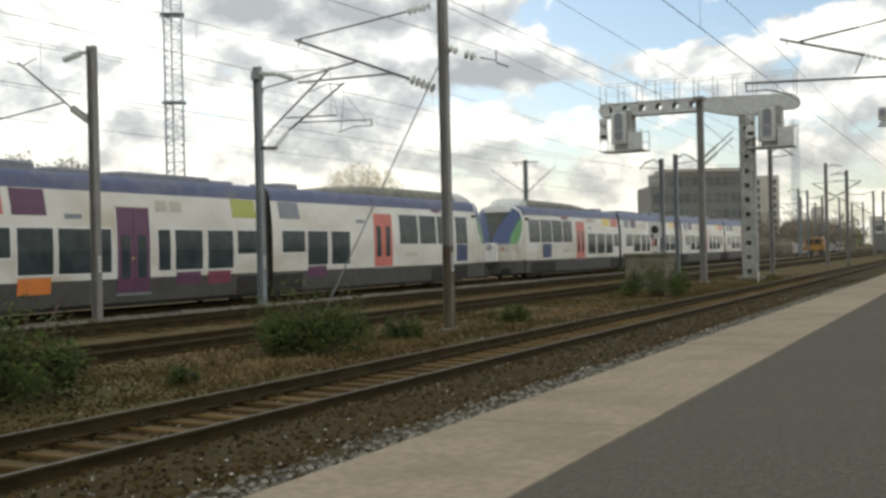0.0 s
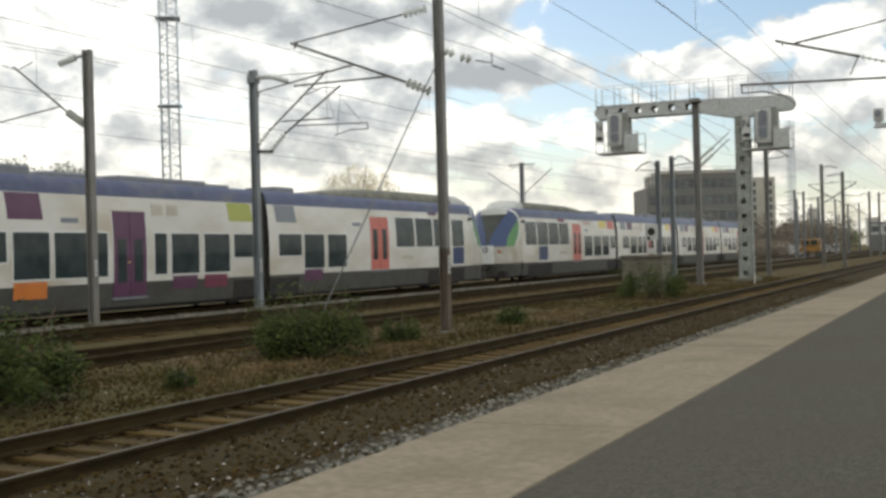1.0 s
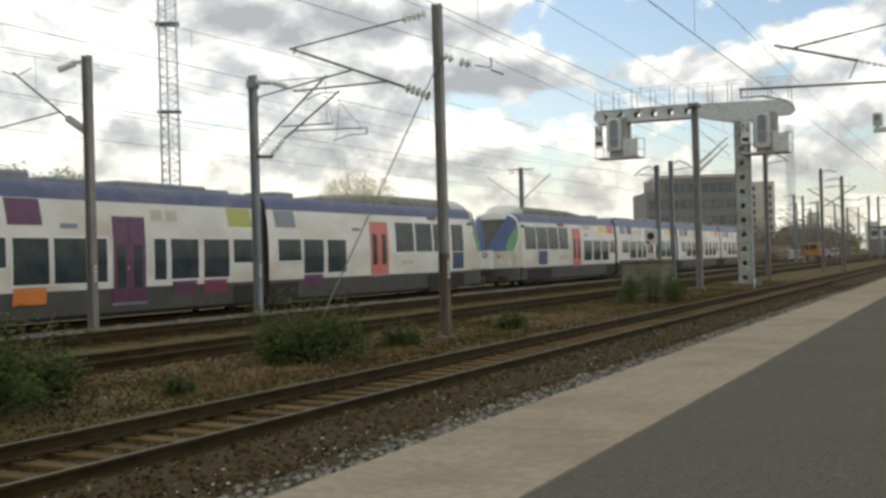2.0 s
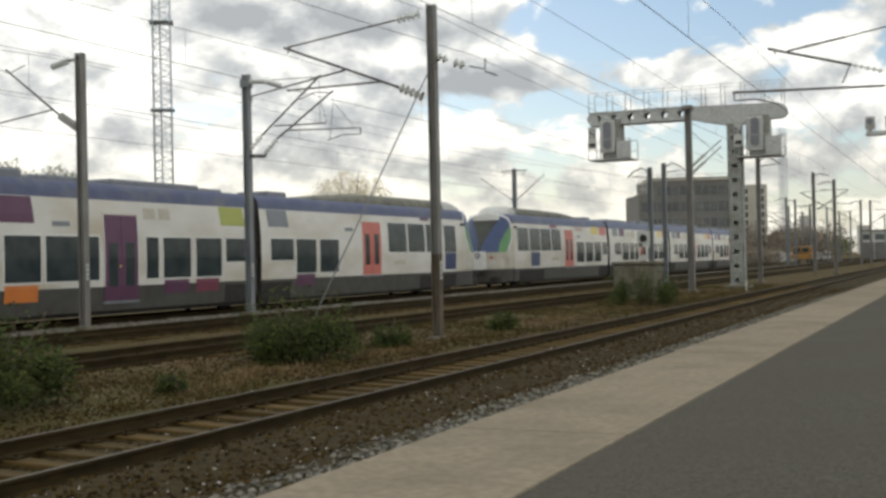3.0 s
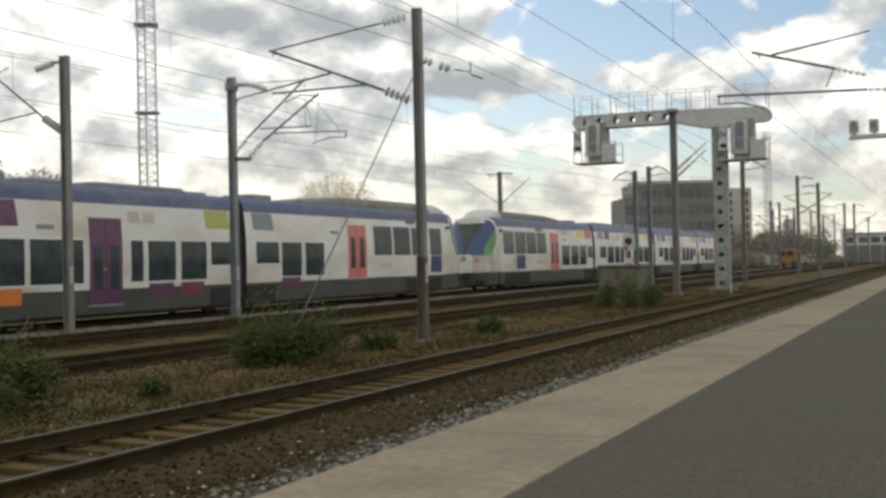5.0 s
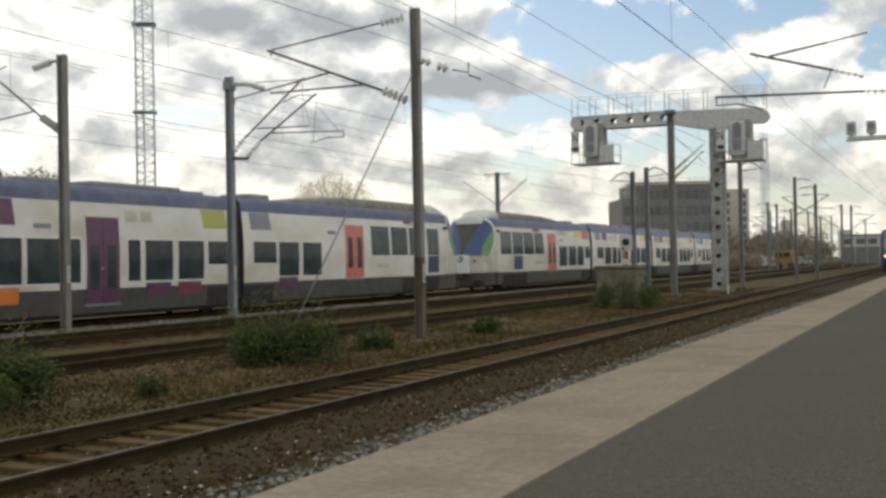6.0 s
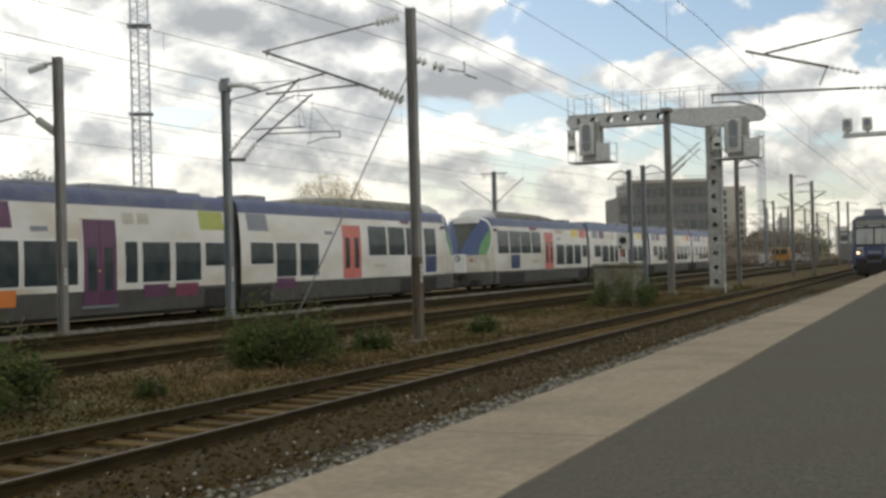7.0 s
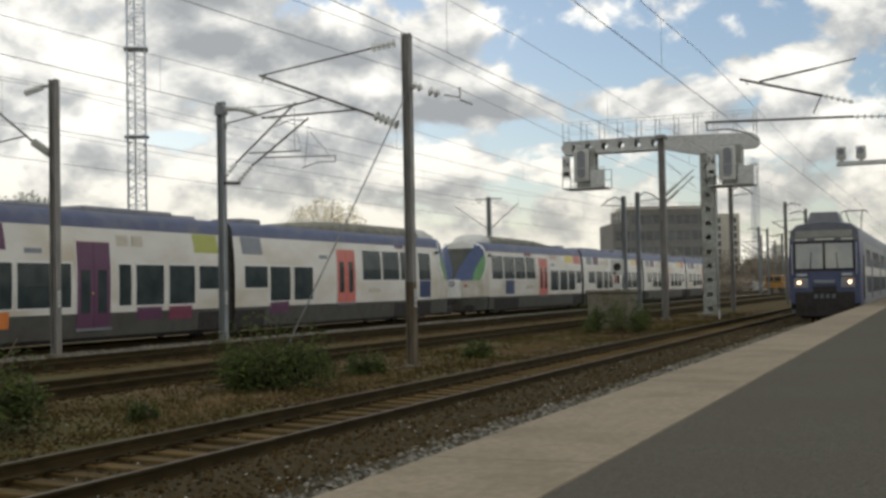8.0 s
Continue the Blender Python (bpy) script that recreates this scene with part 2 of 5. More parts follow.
M_INSUL = mat("insulator_glass", (0.60, 0.62, 0.58), (0.70, 0.71, 0.67), 0.3, scale=20)
M_LAMP = mat("pale_housing", (0.5, 0.5, 0.47), None, 0.5)
M_LEAF = mat("bush_leaf", (0.024, 0.036, 0.009), (0.066, 0.082, 0.020), 0.7, scale=3, island=0.5, spec=0.08)
M_GRASS = mat("dry_grass", (0.050, 0.046, 0.012), (0.105, 0.078, 0.024), 0.85, scale=2, island=0.4, spec=0.08, graze_sheen=0.06)
M_STRAW = mat("dead_straw", (0.15, 0.105, 0.048), (0.22, 0.16, 0.08), 0.9, scale=2, island=0.35, spec=0.08)
M_TWIG = mat("twig", (0.10, 0.07, 0.045), None, 0.9)
M_HUT = mat("cabinet_concrete", (0.145, 0.135, 0.105), (0.19, 0.178, 0.14), 0.9, scale=3, bump=0.3, stain=(0.13, 0.115, 0.085), stain_scale=1.5, spec=0.08)


# ---------------------------------------------------------------- mesh helpers
def box(bm, x0, x1, y0, y1, z0, z1, mi=0):
    v = [bm.verts.new(c) for c in ((x0, y0, z0), (x1, y0, z0), (x1, y1, z0), (x0, y1, z0), (x0, y0, z1), (x1, y0, z1), (x1, y1, z1), (x0, y1, z1))]
    for f in ((3, 2, 1, 0), (4, 5, 6, 7), (0, 1, 5, 4), (1, 2, 6, 5), (2, 3, 7, 6), (3, 0, 4, 7)):
        bm.faces.new([v[i] for i in f]).material_index = mi


def bevelled(bm, width=0.01, segments=1):
    bmesh.ops.bevel(bm, geom=list(bm.edges), offset=width, segments=segments, affect="EDGES", profile=0.7)


def tube(bm, p, q, r, r2=None, seg=8, caps=True):
    p, q = Vector(p), Vector(q)
    r2 = r if r2 is None else r2
    d = (q - p).normalized()
    a = d.orthogonal().normalized()
    b = d.cross(a)
    ring = [[bm.verts.new(c + (a * math.cos(t) + b * math.sin(t)) * rr) for t in [2 * math.pi * i / seg for i in range(seg)]] for c, rr in ((p, r), (q, r2))]
    for i in range(seg):
        j = (i + 1) % seg
        bm.faces.new((ring[0][i], ring[0][j], ring[1][j], ring[1][i])).smooth = True
    if caps:
        bm.faces.new(ring[0][::-1]), bm.faces.new(ring[1])


def path_tube(bm, pts, r, seg=6):
    """One continuous round bar through the points."""
    pts = [Vector(p) for p in pts]
    rings = []
    ref = (pts[1] - pts[0]).normalized().orthogonal().normalized()
    for i, p in enumerate(pts):
        d = ((pts[i + 1] - p).normalized() if i + 1 < len(pts) else Vector()) + ((p - pts[i - 1]).normalized() if i else Vector())
        d = d.normalized()
        a = (ref - d * ref.dot(d)).normalized()
        b = d.cross(a)
        ref = a
        rings.append([bm.verts.new(p + (a * math.cos(2 * math.pi * k / seg) + b * math.sin(2 * math.pi * k / seg)) * r) for k in range(seg)])
    for r0, r1 in zip(rings, rings[1:]):
        for k in range(seg):
            j = (k + 1) % seg
            bm.faces.new((r0[k], r0[j], r1[j], r1[k])).smooth = True
    bm.faces.new(rings[0][::-1]), bm.faces.new(rings[-1])


def bars(name, parent, m, runs, label=""):
    """Each run of points becomes a bar of its own."""
    for r, *pts in runs:
        bm = bmesh.new()
        path_tube(bm, pts, r)
        part(name, bm, m, parent, label)


def extrude_profile(bm, prof, x0, x1, closed=True, mi=0, steps=1):
    """A closed (y, z) outline run along x."""
    rings = [[bm.verts.new((x0 + (x1 - x0) * k / steps, y, z)) for y, z in prof] for k in range(steps + 1)]
    n = len(prof)
    for r0, r1 in zip(rings, rings[1:]):
        for i in range(n if closed else n - 1):
            j = (i + 1) % n
            bm.faces.new((r0[i], r0[j], r1[j], r1[i])).material_index = mi
    if closed:
        bm.faces.new(rings[0][::-1]).material_index = mi
        bm.faces.new(rings[-1]).material_index = mi


def mesh_of(name, bm, *mats, smooth=False):
    bmesh.ops.recalc_face_normals(bm, faces=list(bm.faces))
    me = bpy.data.meshes.new(name)
    bm.to_mesh(me)
    bm.free()
    for m in mats:
        me.materials.append(m)
    if smooth:
        for p in me.polygons:
            p.use_smooth = True
    return me


def part(name, bm, material, parent, label="", smooth=False):
    """Links a bmesh as one mesh object under a thing or a part."""
    ms = material if isinstance(material, tuple) else (material,)
    ob = new(name, mesh_of(name, bm, *ms, smooth=smooth))
    ob.parent = parent
    return tagged(ob, label)


def thing(name, label, category, group="", at=None):
    ob = new(name)
    ob.empty_display_size = 0.3
    if at is not None:
        ob.matrix_basis = at
    return tagged(ob, label, category, group)


def solid(name, bm, material, label, category="", group="", kind="", smooth=False):
    ms = material if isinstance(material, tuple) else (material,)
    return tagged(new(name, mesh_of(name, bm, *ms, smooth=smooth)), label, category, group, kind)


def BM():
    return bmesh.new()


# ---------------------------------------------------------------- ground, platform
EDGE_Y, ASPHALT_Y = 2.99, 1.878
PLATFORM_Z = 0.08
T0, T1, T2, T3, T4 = 4.46, 8.60, 15.25, 19.60, 24.85      # track centres
R0, R1, R2, R3, R4 = -0.78, -0.69, -0.51, -0.41, -0.41    # rail heads


def ground_z(x, y):
    """Height of the yard's surface across the tracks."""
    knots = [(-2000, -0.95), (2.9, -0.98), (3.3, -0.90), (4.9, -0.90), (5.15, -0.80), (5.75, -0.76), (6.5, -0.93), (7.0, -0.90), (7.25, -0.852), (7.72, -0.848), (7.95, -0.915), (9.9, -0.905), (10.7, -0.80), (13.6, -0.72), (14.2, -0.73),
             (16.4, -0.73), (17.6, -0.62), (18.6, -0.63), (20.7, -0.63), (21.6, -0.52), (22.6, -0.49), (23.6, -0.60), (26.0, -0.62), (40, -0.6), (4000, -0.6)]
    for (a, za), (b, zb) in zip(knots, knots[1:]):
        if y <= b:
            s = (y - a) / (b - a)
            z = za + (zb - za) * s
            break
    if 3.4 < y < 60 and -10 < x < 200:
        z += 0.035 * noise.noise((x * 0.5, y * 0.7, 0)) + 0.02 * noise.noise((x * 2.3, y * 2.3, 5))
        if 10.2 < y < 14.2:
            z += 0.09 * noise.noise((x * 0.35, y * 0.6, 9)) + 0.05
    return z


def axis(lo, hi, dense_lo, dense_hi, step, grow=1.25):
    vals, v = [], dense_lo
    while v < dense_hi:
        vals.append(v)
        v += step
    s = step
    while v < hi:
        vals.append(v)
        s *= grow
        v += s
    vals.append(hi)
    v, s = dense_lo, step
    while v > lo:
        s *= grow
        v -= s
        vals.insert(0, max(v, lo))
    return vals


def build_ground():
    xs, ys = axis(-600, 4000, 4, 60, 0.22, 1.06), axis(-1500, 3000, 3.3, 26, 0.2, 1.3)
    bm = BM()
    grid = [[bm.verts.new((x, y, ground_z(x, y))) for y in ys] for x in xs]
    for i in range(len(xs) - 1):
        for j in range(len(ys) - 1):
            f = bm.faces.new((grid[i][j], grid[i + 1][j], grid[i + 1][j + 1], grid[i][j + 1]))
            f.smooth = True
            y = (ys[j] + ys[j + 1]) / 2
            # the strip from 25.6 to 27 goes dark to paint shade under the trains
            f.material_index = 1 if (6.3 < y < 10.1 or 14.0 < y < 17.0 or 18.3 < y < 20.9 or 3.2 < y < 6.4) else (2 if 20.9 < y < 25.6 else 1 if 25.6 < y < 27 else 0)
    solid("ground", bm, (M_GROUND, M_BALLAST, M_BALLAST_CLEAN), "brown weedy railway yard ground with ballast beds", kind="structure")


def build_platform():
    bm = BM()
    box(bm, -60, 420, -14, ASPHALT_Y - 0.004, -1.1, PLATFORM_Z)
    solid("platform", bm, M_ASPHALT, "dark grey asphalt station platform surface", kind="structure")
    bm = BM()
    box(bm, -60, 420, ASPHALT_Y, EDGE_Y - 0.10, -1.1, PLATFORM_Z - 0.11)
    edge = solid("platform_edge", bm, M_CONCRETE, "pale worn concrete platform edge strip", kind="structure")
    # cast slabs with an open joint between them
    slab = BM()
    box(slab, 0.016, 5.984, ASPHALT_Y, EDGE_Y, PLATFORM_Z - 0.10, PLATFORM_Z + 0.006)
    bevelled(slab, 0.006)
    me = mesh_of("slab", slab, M_CONCRETE)
    x = 6.87 - 6.0 * 6
    while x < 300:
        o = new("slab", me)
        o.parent, o.location = edge, (x, 0, 0.0008 * ((x * 7.3) % 5))
        x += 6.0


# ---------------------------------------------------------------- tracks
RAIL = [(-0.070, -0.172), (0.070, -0.172), (0.070, -0.160), (0.010, -0.140), (0.010, -0.045), (0.034, -0.036), (0.034, -0.006), (0.026, 0.0),
        (-0.026, 0.0), (-0.034, -0.006), (-0.034, -0.036), (-0.010, -0.045), (-0.010, -0.140), (-0.070, -0.160)]


def build_rail(name, y, z, x0, x1, shiny, parent):
    bm = BM()
    extrude_profile(bm, [(y + a, z + b) for a, b in RAIL], x0, x1)
    r = part(name, bm, M_RAIL, parent)
    bm = BM()
    box(bm, x0, x1, y - 0.022, y + 0.022, z - 0.001, z + 0.003)
    part("running_surface", bm, M_RAILTOP if shiny else M_RAIL, r, "worn bright running band" if shiny else "")
    return r


def build_track(center, zn, zf, x0, x1, shiny, sleepers, label):
    t = thing("track", label, "railway track", "tracks of the yard")
    build_rail("rail", center - 0.7525, zn, x0, x1, shiny, t)
    build_rail("rail", center + 0.7525, zf, x0, x1, shiny, t)
    if sleepers:
        bm = BM()
        box(bm, -0.125, 0.125, -1.3, 1.3, -0.14, 0.0)
        bevelled(bm, 0.015)
        me = mesh_of("sleeper", bm, M_SLEEPER)
        fb = BM()
        box(fb, -0.08, 0.08, -0.19, 0.19, 0.0, 0.022)
        for k in (-0.12, 0.12):
            tube(fb, (0.0, k, 0.02), (0.0, k, 0.055), 0.022, seg=6)
        fm = mesh_of("fastening", fb, M_RAIL)
        x, rnd = sleepers[0], random.Random(3)
        while x < sleepers[1]:
            o = new("sleeper", me)
            o.parent = t
            tilt = math.atan2(zf - zn, 1.505)
            o.matrix_basis = Matrix.LocRotScale((x, center + rnd.uniform(-.02, .02), (zn + zf) / 2 - 0.185 + rnd.uniform(-.006, .006)), Euler((tilt, 0, rnd.uniform(-.012, .012))), None)
            for s in (-0.7525, 0.7525):
                f = new("fastening", fm)
                f.parent, f.location = o, (0, s, 0)
            x += 0.6
    return t


# ---------------------------------------------------------------- regional train
def hull(w, top, bottom=0.28):
    """Half outline (y, z) of the car body, from sill to roof ridge."""
    k = (top - 1.0) / 3.05
    return [(w * 0.94, bottom), (w * 0.985, 1.0), (w, 1.0 + 0.8 * k), (w * 0.995, 1.0 + 1.4 * k), (w * 0.97, 1.0 + 2.0 * k), (w * 0.93, 1.0 + 2.48 * k), (w * 0.90, 1.0 + 2.74 * k), (w * 0.80, 1.0 + 2.95 * k), (w * 0.40, 1.0 + 3.03 * k), (0, top)]


HULL_W, HULL_TOP = 1.45, 4.17


def side_y(z):
    pts = hull(HULL_W, HULL_TOP)
    for (ya, za), (yb, zb) in zip(pts, pts[1:]):
        if za <= z <= zb:
            return ya + (yb - ya) * (z - za) / (zb - za)
    return pts[0][0]


def side_panel(bm, d0, d1, z0, z1, side, out=0.012, inset=0.03, lean=0.0, radius=0.0):
    """A panel that follows the body side between two stations and two heights."""
    zs = sorted({z0, z1, *[z for _, z in hull(HULL_W, HULL_TOP) if z0 < z < z1]})
    rows = []
    for z in zs:
        y = side_y(z)
        s = lean * (z - z0)
        rows.append([bm.verts.new((d, side * (y + o), z)) for d, o in ((d0 + s, -inset), (d0 + s, out), (d1 + s, out), (d1 + s, -inset))])
    for a, b in zip(rows, rows[1:]):
        for i in range(3):
            bm.faces.new((a[i], a[i + 1], b[i + 1], b[i]))
    bm.faces.new(rows[0]), bm.faces.new(rows[-1][::-1])


def loft(bm, sections, pick, sides=(1, -1)):
    """Joins half outlines at stations into a two-sided shell; pick chooses the span of outline points."""
    for side in sides:
        rows = [[bm.verts.new((d, side * p[0], p[1])) for i, p in enumerate(pts) if i in pick] for d, pts in sections]
        for a, b in zip(rows, rows[1:]):
            for i in range(len(a) - 1):
                bm.faces.new((a[i], a[i + 1], b[i + 1], b[i])).smooth = True


def build_car(parent, d0, d1, windows, doors, patches, roof_boxes, vents=(), plates=(), shade_panels=()):
    """A body section between two stations, with glazing, doors, coloured panels and roof gear."""
    car = part("car_body", BM_section(d0, d1, range(1, 6)), M_WHITE, parent)
    part("skirt", BM_section(d0, d1, range(0, 2)), M_SKIRT, car, "dirty grey lower skirt")
    part("roof", BM_section(d0, d1, range(5, 10)), M_BLUE, car, "dusty blue roof")
    for d in (d0 + 0.01, d1 - 0.01):
        bm = BM()
        pts = hull(HULL_W, HULL_TOP)
        ring = [bm.verts.new((d, y, z)) for y, z in pts] + [bm.verts.new((d, -y, z)) for y, z in pts[-2::-1]]
        bm.faces.new(ring)
        part("end_wall", bm, M_RUBBER, car)
    for side in (1, -1):
        for a, b, z0, z1 in windows:
            bm = BM()
            side_panel(bm, a - 0.055, b + 0.055, z0 - 0.05, z1 + 0.05, side, 0.006)
            rim = part("window_rim", bm, M_FRAME, car, "pale window rim")
            bm = BM()
            side_panel(bm, a, b, z0, z1, side)
            part("window", bm, M_GLASS, rim)
        for a, b, z0, z1, m in doors:
            bm = BM()
            mid = (a + b) / 2
            side_panel(bm, a, mid - 0.008, z0, z1, side, 0.016)
            side_panel(bm, mid + 0.008, b, z0, z1, side, 0.016)
            dr = part("door", bm, m, car, "double leaf passenger door")
            for q in (a - 0.04, b):
                bm = BM()
                side_panel(bm, q, q + 0.04, max(z0, 1.02), z1, side, 0.018)
                part("door_post", bm, M_FRAME, dr)
            bm = BM()
            tube(bm, (mid + 0.07, side * (side_y(z0 + 1.05) + 0.02), z0 + 1.02), (mid + 0.07, side * (side_y(z0 + 1.05) + 0.035), z0 + 1.02), 0.035, seg=8)
            part("door_button", bm, M_YELLOWP, dr)
            for k in (-1, 1):
                bm = BM()
                c = mid + k * (b - a) * 0.25
                side_panel(bm, c - 0.20, c + 0.20, z0 + 0.42, z0 + 1.72, side, 0.022)
                part("door_window", bm, M_GLASS, dr)
            bm = BM()
            side_panel(bm, a - 0.05, b + 0.05, z0 - 0.10, z0 - 0.02, side, 0.05)
            part("door_step", bm, M_CGREY, dr)
            bm = BM()
            side_panel(bm, a - 0.06, b + 0.06, z1 + 0.0, z1 + 0.035, side, 0.02)
            part("door_gutter", bm, M_BEIGE, dr)
        for a, b, z0, z1, m, s, lean in patches:
            if s in (0, side):
                bm = BM()
                side_panel(bm, a, b, z0, z1, side, 0.006, 0.0, lean)
                part("colour_panel", bm, m, car)
        for a, b, z0, z1 in vents:
            bm = BM()
            n = 6
            for i in range(n):
                z = z0 + (z1 - z0) * i / n
                side_panel(bm, a, b, z, z + (z1 - z0) / n * 0.75, side, 0.014)
            part("louvre", bm, M_BEIGE, car)
        for a, b, z0, z1 in plates:
            bm = BM()
            side_panel(bm, a, b, z0, z1, side, 0.01)
            part("plate", bm, M_GREYBLUE, car)
    # flat black panels on the skirt stand for the shaded bogie openings
    for side in (1, -1):
        for a, b in shade_panels:
            bm = BM()
            side_panel(bm, a, b, 0.29, 0.90, side, 0.014)
            part("bogie_shade_panel", bm, M_UNDER, car, "black panel painting the shaded opening over the bogie")
    for a, b, w, h in roof_boxes:
        bm = BM()
        box(bm, a, b, -w, w, HULL_TOP - 0.12, HULL_TOP + h)
        bevelled(bm, 0.06)
        part("roof_unit", bm, M_CGREY, car, "grey rooftop equipment")
    # underframe, its black box deepened to stand for the shade below the car
    bm = BM()
    box(bm, d0 + 0.3, d1 - 0.3, -1.25, 1.25, 0.16, 0.62)
    part("underframe", bm, M_UNDER, car)
    return car


def BM_section(d0, d1, pick, sides=(1, -1)):
    bm = BM()
    h = hull(HULL_W, HULL_TOP)
    n = max(2, int((d1 - d0) / 2))
    loft(bm, [(d0 + (d1 - d0) * k / n, h) for k in range(n + 1)], set(pick), sides)
    return bm


def build_bogie(parent, d):
    bg = part("bogie", bogie_frame(d), M_UNDER, parent)
    for k in (-1.25, 1.25):
        for s in (-1, 1):
            bm = BM()
            tube(bm, (d + k, s * 0.69, 0.42), (d + k, s * 0.82, 0.42), 0.42, seg=20)
            tube(bm, (d + k, s * 0.80, 0.42), (d + k, s * 0.98, 0.42), 0.14, seg=12)
            part("wheel", bm, M_UNDER, bg)


def bogie_frame(d):
    bm = BM()
    for s in (-1, 1):
        box(bm, d - 1.7, d + 1.7, s * 1.0 - 0.09, s * 1.0 + 0.09, 0.45, 0.72)
        for k in (-0.55, 0.55):
            tube(bm, (d + k, s * 1.05, 0.42), (d + k, s * 1.05, 0.85), 0.13, seg=10)
    box(bm, d - 0.35, d + 0.35, -1.0, 1.0, 0.4, 0.7)
    return bm


NOSE_REAR = 2.3          # station where the cab front begins to round in


def nose_point(a, z, tip):
    """Point of the cab front at plan angle a (0 side, 90 centre) and height z."""
    w = side_y(z) * (0.97 if z < 1.05 else 1.0)
    back = 0.0 if z < 1.95 else 0.60 * (z - 1.95)
    low = 0.12 * (1.0 - z) if z < 1.0 else 0.0
    front = min(tip + back + low, NOSE_REAR - 0.35)
    return NOSE_REAR - (NOSE_REAR - front) * math.sin(a) ** 0.80, w * max(0.0, math.cos(a)) ** 0.80, z


def leaf_edge(z):
    """Station of the rear edge of the blue and green side flash."""
    k = (z - 1.92) / 2.2
    return 1.22 + 2.5 * k - 2.05 * k * k


def nose_zone(d, y, z):
    """Which painted piece of the cab front a spot belongs to."""
    if z < 1.02:
        return "nose_skirt"
    if z < 1.92:
        return "nose"
    half = 0.07 + 0.70 * (max(0.0, z - 1.98) / 1.76) ** 1.5
    rear = leaf_edge(z)
    if z > 3.74 and y < 0.80 - 0.5 * max(0.0, z - 3.9):
        return "visor"
    if y < half and z <= 3.74:
        return "windscreen"
    if d < rear and z < 4.08:
        return "green_flank" if d > rear - 0.62 * max(0.0, 1 - ((z - 2.5) / 0.95) ** 2) else "blue_flank"
    if d < rear + 0.16 and z > 2.2:
        return "white_arch"
    return "nose_roof" if z > 3.52 else "nose"


def crest(bm, rows):
    """A low arched fairing; rows of station, half width, base height and rise."""
    rings = []
    for d, w, z, h in rows:
        rings.append([bm.verts.new((d, w * math.copysign(abs(math.cos(a)) ** 0.6, math.cos(a)), z + h * math.sin(a) ** 0.7)) for a in [math.pi * i / 12 for i in range(13)]])
    for a, b in zip(rings, rings[1:]):
        for i in range(12):
            bm.faces.new((a[i], a[i + 1], b[i + 1], b[i]))
    bm.faces.new(rings[0]), bm.faces.new(rings[-1][::-1])


